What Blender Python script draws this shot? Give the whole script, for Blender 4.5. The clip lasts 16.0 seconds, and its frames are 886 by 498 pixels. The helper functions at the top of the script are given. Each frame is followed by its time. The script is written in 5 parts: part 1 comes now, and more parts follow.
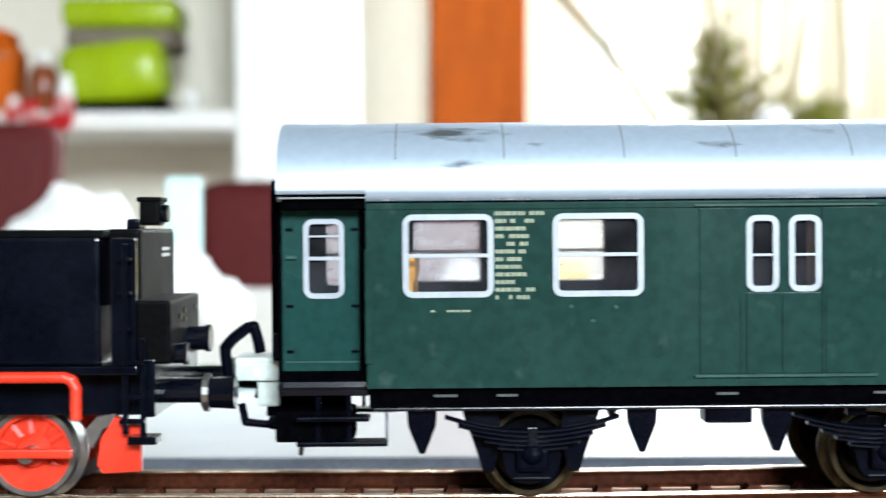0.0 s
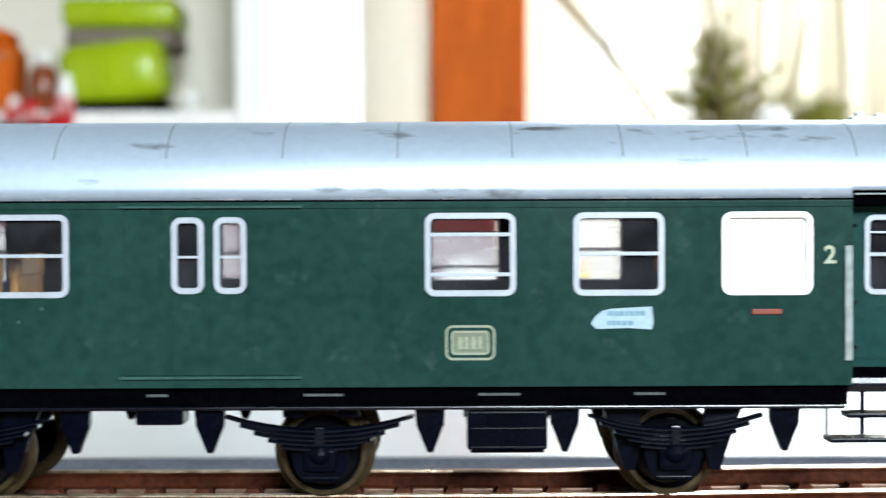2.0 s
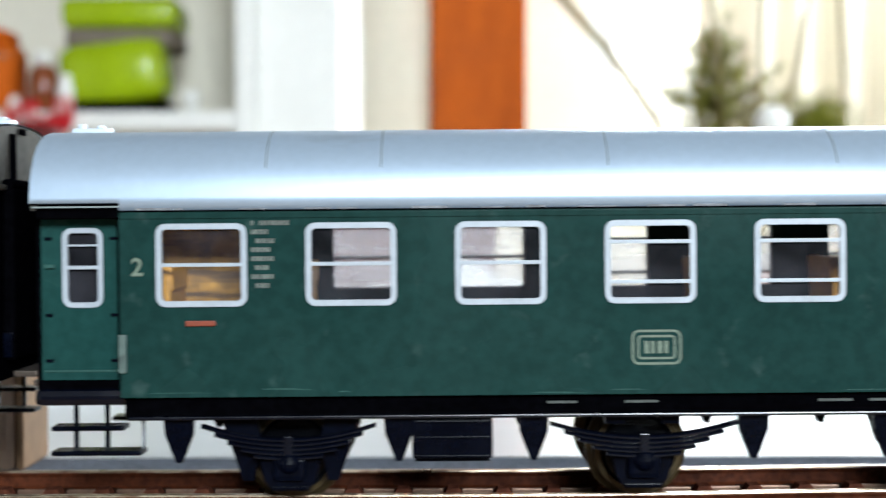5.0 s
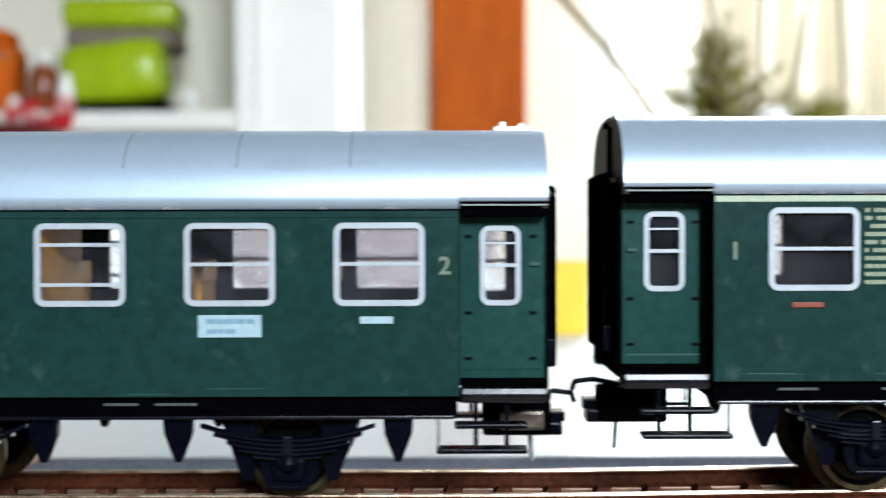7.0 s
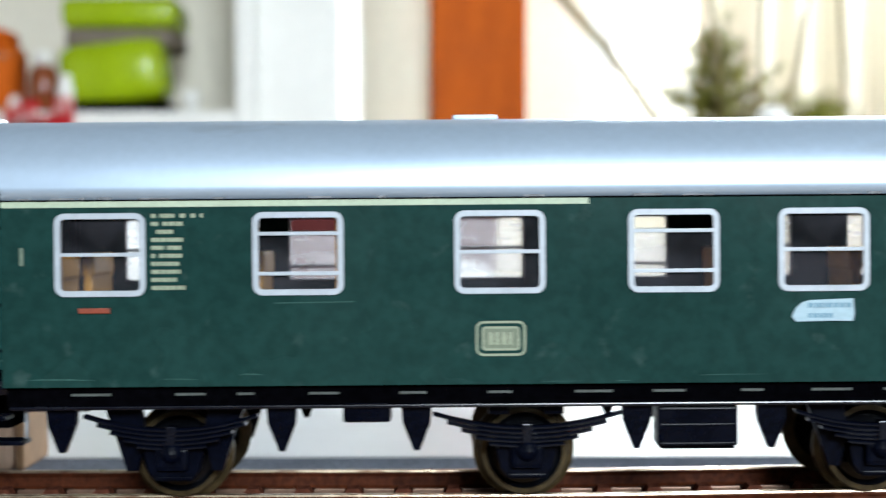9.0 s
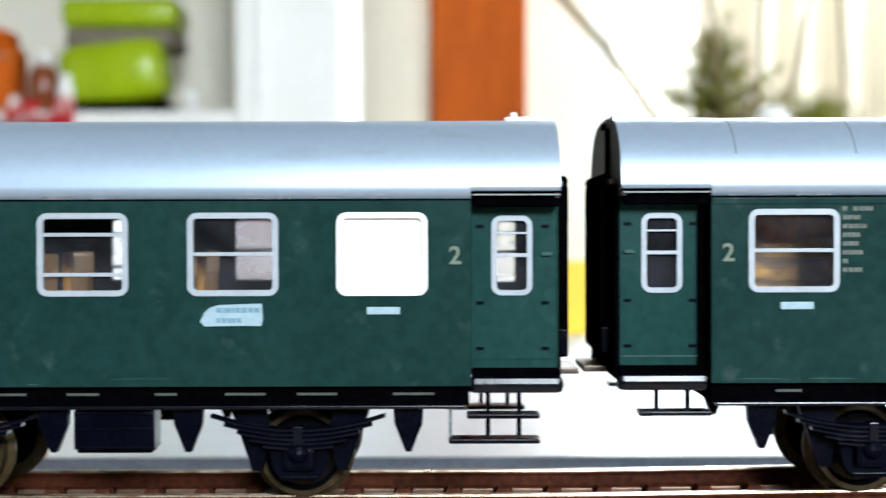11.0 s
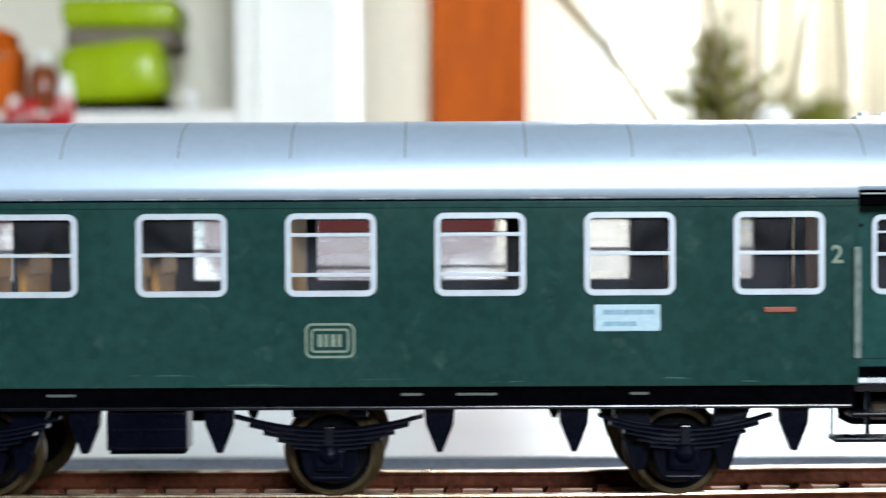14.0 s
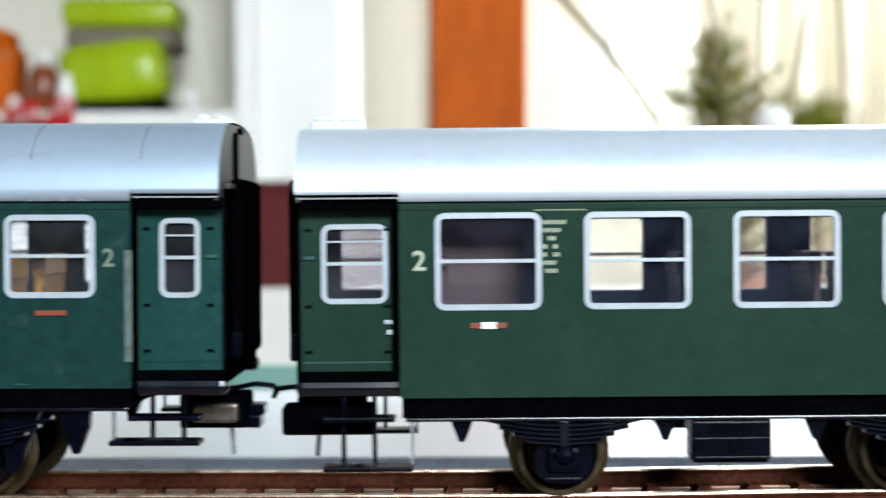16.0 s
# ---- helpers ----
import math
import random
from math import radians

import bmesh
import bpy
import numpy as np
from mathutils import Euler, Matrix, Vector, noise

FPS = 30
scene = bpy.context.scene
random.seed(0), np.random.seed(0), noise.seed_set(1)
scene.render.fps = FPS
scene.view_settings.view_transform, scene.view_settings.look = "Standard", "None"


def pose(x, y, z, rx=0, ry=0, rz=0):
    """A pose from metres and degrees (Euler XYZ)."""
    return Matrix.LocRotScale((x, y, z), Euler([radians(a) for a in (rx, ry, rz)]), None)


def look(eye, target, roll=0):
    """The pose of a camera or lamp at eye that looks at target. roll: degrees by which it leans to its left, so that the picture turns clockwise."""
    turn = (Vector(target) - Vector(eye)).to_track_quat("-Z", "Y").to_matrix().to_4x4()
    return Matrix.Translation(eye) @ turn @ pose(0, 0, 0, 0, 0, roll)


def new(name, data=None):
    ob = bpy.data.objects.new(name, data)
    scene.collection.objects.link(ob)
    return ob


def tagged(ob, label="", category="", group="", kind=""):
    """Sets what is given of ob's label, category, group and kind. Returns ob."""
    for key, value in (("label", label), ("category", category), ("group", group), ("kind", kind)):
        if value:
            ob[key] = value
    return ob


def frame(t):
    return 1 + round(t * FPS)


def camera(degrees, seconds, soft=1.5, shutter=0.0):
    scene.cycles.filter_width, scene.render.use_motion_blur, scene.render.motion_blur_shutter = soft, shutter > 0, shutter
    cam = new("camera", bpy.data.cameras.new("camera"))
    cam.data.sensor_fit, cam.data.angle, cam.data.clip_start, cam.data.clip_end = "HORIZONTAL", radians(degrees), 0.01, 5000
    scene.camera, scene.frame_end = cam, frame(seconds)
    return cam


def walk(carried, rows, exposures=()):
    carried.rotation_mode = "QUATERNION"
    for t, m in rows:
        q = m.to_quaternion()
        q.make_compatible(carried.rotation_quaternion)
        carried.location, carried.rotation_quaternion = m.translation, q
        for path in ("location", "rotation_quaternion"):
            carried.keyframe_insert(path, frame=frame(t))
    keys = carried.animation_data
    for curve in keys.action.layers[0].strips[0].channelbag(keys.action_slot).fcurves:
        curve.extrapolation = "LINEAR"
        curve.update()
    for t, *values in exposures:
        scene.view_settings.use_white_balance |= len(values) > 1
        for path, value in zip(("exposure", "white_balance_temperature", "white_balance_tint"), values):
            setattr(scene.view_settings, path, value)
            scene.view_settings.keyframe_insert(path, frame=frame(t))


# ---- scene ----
# A model train (1:87) passes on a dining table. Rail top lies at RAIL; the track runs along x, y points away from the camera.
TABLE = 0.75
RAIL = TABLE + 0.0085
MM = 0.001
PX = 1 / 14.8 * MM           # one step of the train's measured advance, in metres
EYE_Y, EYE_Z = -0.172, RAIL + 0.0338

cam = camera(37.75, 16.0, soft=1.4, shutter=0.35)
cam.data.dof.use_dof = True
cam.data.dof.focus_distance = 0.157
cam.data.dof.aperture_fstop = 29
EYE = look((0, EYE_Y, EYE_Z), (0, EYE_Y + 1, EYE_Z - 0.0170), -0.15)
walk(cam, [(0.0, EYE), (16.0, EYE)], [(0.0, 0.46, 6500, 4), (1.5, 0.42, 6500, 4), (2.5, 0.33, 6500, 4), (4.0, 0.22, 6500, 4), (6.5, 0.15, 6500, 4), (11.5, 0.17, 6450, 4), (16.0, 0.20, 6450, 4)])

# ---- light ----
world = bpy.data.worlds.new("sky")
scene.world = world
world.use_nodes = True
sky = world.node_tree.nodes.new("ShaderNodeTexSky")
sky.sky_type, sky.sun_disc, sky.sun_elevation, sky.sun_rotation = "NISHITA", False, radians(35), radians(200)
world.node_tree.links.new(sky.outputs[0], world.node_tree.nodes["Background"].inputs[0])
world.node_tree.nodes["Background"].inputs[1].default_value = 0.12


def window_light(name, m, w, h, watts, color):
    lamp = bpy.data.lights.new(name, "AREA")
    lamp.shape, lamp.size, lamp.size_y, lamp.energy, lamp.color = "RECTANGLE", w, h, watts, color
    ob = new(name, lamp)
    ob.matrix_world = m
    return ob


window_light("window_light_front", look((0.75, -3.05, 2.02), (0.0, 0.2, 0.80)), 1.1, 0.7, 165, (0.88, 0.96, 1.06))
window_light("window_light_back", look((0.94, 2.60, 1.74), (0.1, 0.3, 0.8)), 1.2, 0.6, 74, (0.86, 0.95, 1.06))
# fill lamp from the unseen east side, added to brighten shelf and board
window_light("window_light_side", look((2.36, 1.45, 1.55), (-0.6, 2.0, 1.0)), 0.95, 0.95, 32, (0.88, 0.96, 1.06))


# ---- materials ----
def mat(name, color, rough=0.5, metal=0.0, vary=0.15, grain=900.0, bump=0.0, spec=0.5, coarse=None, wear=None, coat=0.0, rand=0.0, stretch=1.0):
    m = bpy.data.materials.new(name)
    m.use_nodes = True
    t = m.node_tree
    b = t.nodes["Principled BSDF"]
    b.inputs["Roughness"].default_value, b.inputs["Metallic"].default_value = rough, metal
    b.inputs["Specular IOR Level"].default_value = spec
    b.inputs["Coat Weight"].default_value = coat
    co = t.nodes.new("ShaderNodeTexCoord")

    def noise_tex(scale, detail=4.0, along=1.0):
        n = t.nodes.new("ShaderNodeTexNoise")
        n.inputs["Scale"].default_value, n.inputs["Detail"].default_value = scale, detail
        mp = t.nodes.new("ShaderNodeMapping")
        mp.inputs["Scale"].default_value = (along, 1.0, 1.0)
        t.links.new(co.outputs["Object"], mp.inputs["Vector"])
        t.links.new(mp.outputs[0], n.inputs["Vector"])
        return n.outputs["Fac"]

    def ramp(fac, lo, hi, at=(0.35, 0.65)):
        r = t.nodes.new("ShaderNodeValToRGB")
        r.color_ramp.elements[0].position, r.color_ramp.elements[1].position = at
        r.color_ramp.elements[0].color, r.color_ramp.elements[1].color = (*lo, 1), (*hi, 1)
        t.links.new(fac, r.inputs[0])
        return r.outputs[0]

    def mix(kind, fac, a, c):
        x = t.nodes.new("ShaderNodeMix")
        x.data_type, x.blend_type = "RGBA", kind
        if isinstance(fac, float):
            x.inputs[0].default_value = fac
        else:
            t.links.new(fac, x.inputs[0])
        for socket, value in ((x.inputs[6], a), (x.inputs[7], c)):
            if isinstance(value, tuple):
                socket.default_value = (*value, 1)
            else:
                t.links.new(value, socket)
        return x.outputs[2]

    fine = noise_tex(grain)
    base = ramp(fine, tuple(c * (1 - vary) for c in color), tuple(min(1, c * (1 + vary)) for c in color))
    big = noise_tex(coarse or grain / 9, 3.0)
    shade = ramp(big, (1 - vary,) * 3, (1.0,) * 3)
    base = mix("MULTIPLY", 1.0, base, shade)
    if wear:
        wcolor, wscale, lo, hi = wear
        spots = ramp(noise_tex(wscale, 6.0, stretch), (0, 0, 0), (1, 1, 1), (lo, hi))
        base = mix("MIX", spots, base, wcolor)
    if rand:
        info = t.nodes.new("ShaderNodeObjectInfo")
        base = mix("MULTIPLY", 1.0, base, ramp(info.outputs["Random"], (1 - rand,) * 3, (1, 1, 1), (0.0, 1.0)))
    t.links.new(base, b.inputs["Base Color"])
    rr = ramp(big, (max(0.03, rough - 0.04),) * 3, (min(1, rough + 0.04),) * 3)
    t.links.new(rr, b.inputs["Roughness"])
    if bump:
        bp = t.nodes.new("ShaderNodeBump")
        bp.inputs["Strength"].default_value, bp.inputs["Distance"].default_value = bump, 0.3 / grain
        t.links.new(fine, bp.inputs["Height"])
        t.links.new(bp.outputs[0], b.inputs["Normal"])
    return m


def glow(name, color, strength):
    m = bpy.data.materials.new(name)
    m.use_nodes = True
    b = m.node_tree.nodes["Principled BSDF"]
    b.inputs["Base Color"].default_value = (*color, 1)
    b.inputs["Emission Color"].default_value = (*color, 1)
    b.inputs["Emission Strength"].default_value = strength
    return m


def glass_mat(name, tint, least, alpha, rough):
    """A clear plastic pane: mostly see-through, with a glossy surface."""
    m = bpy.data.materials.new(name)
    m.use_nodes = True
    t = m.node_tree
    b = t.nodes["Principled BSDF"]
    b.inputs["Base Color"].default_value = (*tint, 1)
    b.inputs["Roughness"].default_value = rough
    b.inputs["Alpha"].default_value = alpha
    co = t.nodes.new("ShaderNodeTexCoord")
    n = t.nodes.new("ShaderNodeTexNoise")
    n.inputs["Scale"].default_value = 700
    t.links.new(co.outputs["Object"], n.inputs["Vector"])
    bp = t.nodes.new("ShaderNodeBump")
    bp.inputs["Strength"].default_value, bp.inputs["Distance"].default_value = 0.15, 0.0003
    t.links.new(n.outputs["Fac"], bp.inputs["Height"])
    t.links.new(bp.outputs[0], b.inputs["Normal"])
    # patchy haze in the alpha imitates blotchy reflections on the pane
    haze = t.nodes.new("ShaderNodeTexNoise")
    haze.inputs["Scale"].default_value = 170
    haze.inputs["Detail"].default_value = 2
    t.links.new(co.outputs["Object"], haze.inputs["Vector"])
    mr = t.nodes.new("ShaderNodeMapRange")
    mr.inputs["From Min"].default_value, mr.inputs["From Max"].default_value = 0.36, 0.66
    mr.inputs["To Min"].default_value, mr.inputs["To Max"].default_value = least, alpha
    t.links.new(haze.outputs["Fac"], mr.inputs["Value"])
    t.links.new(mr.outputs[0], b.inputs["Alpha"])
    return m


def dusty_mat(name, color, veil):
    """An old clear pane with a film of dust that scatters the light from behind."""
    m = bpy.data.materials.new(name)
    m.use_nodes = True
    t = m.node_tree
    t.nodes.remove(t.nodes["Principled BSDF"])
    clear, dust, mixer = t.nodes.new("ShaderNodeBsdfTransparent"), t.nodes.new("ShaderNodeBsdfTranslucent"), t.nodes.new("ShaderNodeMixShader")
    dust.inputs["Color"].default_value = (*color, 1)
    co, n, mr = t.nodes.new("ShaderNodeTexCoord"), t.nodes.new("ShaderNodeTexNoise"), t.nodes.new("ShaderNodeMapRange")
    mp = t.nodes.new("ShaderNodeMapping")
    mp.inputs["Scale"].default_value = (0.3, 1.0, 1.6)
    n.inputs["Scale"].default_value = 420
    mr.inputs["From Min"].default_value, mr.inputs["From Max"].default_value = 0.3, 0.7
    mr.inputs["To Min"].default_value, mr.inputs["To Max"].default_value = veil * 0.75, veil * 1.25
    t.links.new(co.outputs["Object"], mp.inputs["Vector"])
    t.links.new(mp.outputs[0], n.inputs["Vector"])
    t.links.new(n.outputs["Fac"], mr.inputs["Value"])
    t.links.new(mr.outputs[0], mixer.inputs[0])
    t.links.new(clear.outputs[0], mixer.inputs[1])
    t.links.new(dust.outputs[0], mixer.inputs[2])
    t.links.new(mixer.outputs[0], t.nodes["Material Output"].inputs["Surface"])
    return m


GREEN = mat("green_paint", (0.0118, 0.0388, 0.0330), 0.26, 0, 0.14, 700, 0.06, coarse=50, spec=0.12, wear=((0.045, 0.080, 0.074), 240, 0.62, 0.86))
GREEN_TEAL = mat("teal_green_paint", (0.0098, 0.0345, 0.0312), 0.26, 0, 0.14, 700, 0.06, coarse=50, spec=0.12, wear=((0.045, 0.080, 0.074), 240, 0.62, 0.86))
GREEN_DOOR = mat("green_door_paint", (0.0112, 0.0455, 0.0415), 0.26, 0, 0.12, 700, 0.06, coarse=60, spec=0.13)
# pale green for rubbed paint, and for door runners coloured as catching light
GREEN_PALE = mat("rubbed_and_lit_green", (0.030, 0.080, 0.070), 0.35, 0, 0.15, 900, spec=0.2)
GREEN_DARK = mat("dark_green_paint", (0.0125, 0.0335, 0.0235), 0.26, 0, 0.08, 700, 0.05, coarse=50, spec=0.12)
ROOF = mat("silver_roof_paint", (0.385, 0.475, 0.59), 0.43, 0.5, 0.02, 900, 0.0, coarse=30, wear=((0.24, 0.26, 0.29), 120, 0.64, 0.86), stretch=0.3)
ROOF_WORN = mat("worn_silver_roof_paint", (0.415, 0.505, 0.61), 0.43, 0.5, 0.03, 900, 0.0, coarse=30, wear=((0.10, 0.11, 0.12), 300, 0.615, 0.72), stretch=0.35)
ROOF_CLEAN = mat("pale_roof_paint", (0.58, 0.655, 0.74), 0.40, 0.4, 0.03, 700, 0.0, coarse=45)
SEAM = mat("roof_seam_grime", (0.17, 0.18, 0.20), 0.6, 0, 0.3, 900)
BLACK = mat("black_frame_plastic", (0.0008, 0.0015, 0.0050), 0.28, 0, 0.3, 1200, 0.1, coarse=130, spec=0.08)
BLACK_GLOSS = mat("glossy_black_plastic", (0.0010, 0.0018, 0.0056), 0.24, 0, 0.2, 1200, 0.05, coarse=130, spec=0.35)
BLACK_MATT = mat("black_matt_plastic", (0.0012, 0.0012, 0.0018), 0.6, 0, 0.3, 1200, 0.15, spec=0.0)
LOCO = mat("black_loco_paint", (0.0016, 0.0026, 0.0062), 0.18, 0, 0.3, 1100, 0.06, coarse=120, spec=0.25)
LOCO_GREY = mat("black_loco_casting", (0.0020, 0.0020, 0.0023), 0.5, 0, 0.3, 1100, 0.2, coarse=120, spec=0.04)
ROOF_END = mat("grey_brown_end_casting", (0.062, 0.057, 0.050), 0.55, 0, 0.25, 1100, 0.1, coarse=120, spec=0.1)
SILVER = mat("silver_window_print", (0.39, 0.43, 0.48), 0.35, 0.15, 0.05, 1800, 0.03)
PANE_DUSTY = dusty_mat("dusty_window_plastic", (0.72, 0.69, 0.72), 0.30)
PANE = glass_mat("clear_window_plastic", (0.20, 0.20, 0.24), 0.02, 0.07, 0.06)
PANE_CLEAR = glass_mat("clean_window_plastic", (0.10, 0.12, 0.20), 0.02, 0.08, 0.05)
RAIL_GREY = mat("grey_handrail_plastic", (0.24, 0.28, 0.28), 0.5, 0, 0.2, 900)
RAIL_DIM = mat("dull_green_handrail_paint", (0.075, 0.11, 0.10), 0.5, 0, 0.3, 900)
OPAL = mat("white_window_insert", (0.88, 0.88, 0.87), 0.4, 0, 0.03, 900)
CREAM = mat("cream_print", (0.24, 0.275, 0.19), 0.55, 0, 0.12, 2500)
STRIPE = mat("pale_yellow_print", (0.36, 0.43, 0.32), 0.5, 0, 0.08, 2500)
NUMERAL_DIM = mat("dull_numeral_print", (0.13, 0.17, 0.125), 0.55, 0, 0.15, 2500)
EMBLEM = mat("dull_cream_panel", (0.13, 0.155, 0.105), 0.55, 0, 0.15, 2500)
NUMERAL = mat("cream_numeral_print", (0.36, 0.40, 0.29), 0.55, 0, 0.12, 2500)
ORANGE_PRINT = mat("orange_print", (0.19, 0.030, 0.009), 0.55, 0, 0.15, 2500)
SIGN = mat("pale_blue_sign", (0.30, 0.42, 0.49), 0.5, 0, 0.06, 1500)
SIGN_INK = mat("blue_grey_ink", (0.14, 0.26, 0.34), 0.5, 0, 0.1, 1500)
WHITE_PRINT = mat("white_print", (0.78, 0.79, 0.80), 0.5, 0, 0.08, 1500)
FRAME_INK = mat("dull_frame_print", (0.055, 0.065, 0.06), 0.6, 0, 0.3, 2000)
GRIME = mat("pale_grime_print", (0.10, 0.115, 0.10), 0.6, 0, 0.3, 2000)
SEATS_DARK = mat("dark_brown_seat_plastic", (0.055, 0.020, 0.015), 0.5, 0, 0.15, 900, coarse=70)
SEATS = mat("brown_seat_plastic", (0.52, 0.24, 0.018), 0.5, 0, 0.15, 900, coarse=70)
WOOD_IN = mat("brown_wood_print", (0.38, 0.19, 0.03), 0.5, 0, 0.35, 500, coarse=200, wear=((0.09, 0.045, 0.014), 600, 0.48, 0.62), stretch=0.1)
FLOOR_IN = mat("coach_floor_plastic", (0.05, 0.035, 0.025), 0.6, 0, 0.2, 900)
TYRE = mat("blackened_brass_tyre", (0.060, 0.042, 0.018), 0.35, 0.6, 0.25, 900, coarse=200)
WHEEL = mat("black_wheel_plastic", (0.003, 0.0035, 0.005), 0.16, 0, 0.2, 900, spec=0.2)
AXLE = mat("steel_axle", (0.35, 0.34, 0.33), 0.35, 1.0, 0.1, 900)
RED = mat("red_wheel_plastic", (0.72, 0.035, 0.012), 0.38, 0, 0.10, 900, coarse=120)
RAILM = mat("worn_rail_metal", (0.42, 0.33, 0.24), 0.3, 0.9, 0.15, 700, coarse=60, wear=((0.12, 0.05, 0.03), 240, 0.5, 0.7))
RUST = mat("rusty_rail_side", (0.062, 0.0165, 0.0068), 0.45, 0.0, 0.35, 900, 0.2, coarse=80, spec=0.1)
BED = mat("rust_brown_track_bed", (0.034, 0.0098, 0.0045), 0.42, 0, 0.5, 700, 0.8, coarse=60, spec=0.1, wear=((0.20, 0.075, 0.035), 420, 0.56, 0.8), stretch=0.3)
SLEEPER = mat("brown_sleeper", (0.040, 0.0135, 0.0085), 0.5, 0, 0.3, 900, 0.3, rand=0.4, spec=0.04)
STRIP = mat("worn_tin_edge", (0.22, 0.13, 0.09), 0.4, 0.6, 0.3, 700, coarse=90)
STUD = mat("dark_contact_stud", (0.075, 0.026, 0.016), 0.6, 0, 0.3, 900, spec=0.0)
BRASS = mat("dull_brown_coupling_metal", (0.12, 0.095, 0.078), 0.4, 0.7, 0.25, 900, coarse=150)
CLEAR = mat("milky_coupling_plastic", (0.62, 0.70, 0.66), 0.3, 0, 0.1, 900)


# ---- mesh helpers ----
def emit(name, bm, material, smooth=False):
    bmesh.ops.recalc_face_normals(bm, faces=bm.faces)
    me = bpy.data.meshes.new(name)
    bm.to_mesh(me)
    bm.free()
    me.materials.append(material)
    if smooth:
        for p in me.polygons:
            p.use_smooth = True
    return me


def place(name, me, parent=None, at=(0, 0, 0), label="", turn=None):
    ob = new(name, me)
    ob.parent = parent
    ob.location = at
    if turn:
        ob.rotation_euler = [radians(a) for a in turn]
    if label:
        tagged(ob, label)
    return ob


def part(name, bm, material, parent, label="", at=(0, 0, 0), smooth=False, turn=None):
    return place(name, emit(name, bm, material, smooth), parent, at, label, turn)


def box(bm, x0, x1, y0, y1, z0, z1, bevel=0.0):
    r = bmesh.ops.create_cube(bm, size=1)
    bmesh.ops.scale(bm, vec=(abs(x1 - x0), abs(y1 - y0), abs(z1 - z0)), verts=r["verts"])
    bmesh.ops.translate(bm, vec=((x0 + x1) / 2, (y0 + y1) / 2, (z0 + z1) / 2), verts=r["verts"])
    if bevel:
        edges = list({e for v in r["verts"] for e in v.link_edges})
        bmesh.ops.bevel(bm, geom=edges, offset=bevel, segments=2, profile=0.6, affect="EDGES")
    return bm


def cyl(bm, p, q, r, r2=None, seg=16):
    """A cylinder or cone from p to q."""
    p, q = Vector(p), Vector(q)
    m = Matrix.Translation((p + q) / 2) @ (q - p).to_track_quat("Z", "Y").to_matrix().to_4x4()
    bmesh.ops.create_cone(bm, cap_ends=True, segments=seg, radius1=r, radius2=r if r2 is None else r2, depth=(q - p).length, matrix=m)
    return bm


def tube(bm, pts, r, seg=8):
    """A bent rod through the points."""
    for a, b in zip(pts, pts[1:]):
        cyl(bm, a, b, r, seg=seg)
    for p in pts[1:-1]:
        bmesh.ops.create_uvsphere(bm, u_segments=seg, v_segments=6, radius=r, matrix=Matrix.Translation(p))
    return bm


def prism(bm, outline, y0, y1):
    """An outline of (x, z) pulled from y0 to y1."""
    a = [bm.verts.new((x, y0, z)) for x, z in outline]
    b = [bm.verts.new((x, y1, z)) for x, z in outline]
    n = len(a)
    bm.faces.new(a)
    bm.faces.new(b[::-1])
    for i in range(n):
        bm.faces.new((a[i], b[i], b[(i + 1) % n], a[(i + 1) % n]))
    return bm


def lathe(bm, profile, seg=32, caps=True):
    """Turns (radius, y) pairs about the y axis."""
    rings = []
    for r, y in profile:
        rings.append([bm.verts.new((r * math.cos(2 * math.pi * i / seg), y, r * math.sin(2 * math.pi * i / seg))) for i in range(seg)])
    for a, b in zip(rings, rings[1:]):
        for i in range(seg):
            bm.faces.new((a[i], a[(i + 1) % seg], b[(i + 1) % seg], b[i]))
    if caps:
        bm.faces.new(rings[0])
        bm.faces.new(rings[-1][::-1])
    return bm


def rounded(w, h, r, n=5):
    """A rounded rectangle about the origin, as (x, z)."""
    out = []
    for cx, cz, a0 in ((w / 2 - r, h / 2 - r, 0), (-w / 2 + r, h / 2 - r, 90), (-w / 2 + r, -h / 2 + r, 180), (w / 2 - r, -h / 2 + r, 270)):
        for i in range(n + 1):
            a = radians(a0 + 90 * i / n)
            out.append((cx + r * math.cos(a), cz + r * math.sin(a)))
    return out


def ring(bm, w, h, r, t, y0, y1):
    """A rounded frame of the width t."""
    outer, inner = rounded(w, h, r), rounded(w - 2 * t, h - 2 * t, max(r - t, 0.0001))
    n = len(outer)
    rows = [[bm.verts.new((x, y, z)) for x, z in line] for line, y in ((outer, y1), (outer, y0), (inner, y0), (inner, y1))]
    for k in range(4):
        a, b = rows[k], rows[(k + 1) % 4]
        for i in range(n):
            bm.faces.new((a[i], a[(i + 1) % n], b[(i + 1) % n], b[i]))
    return bm


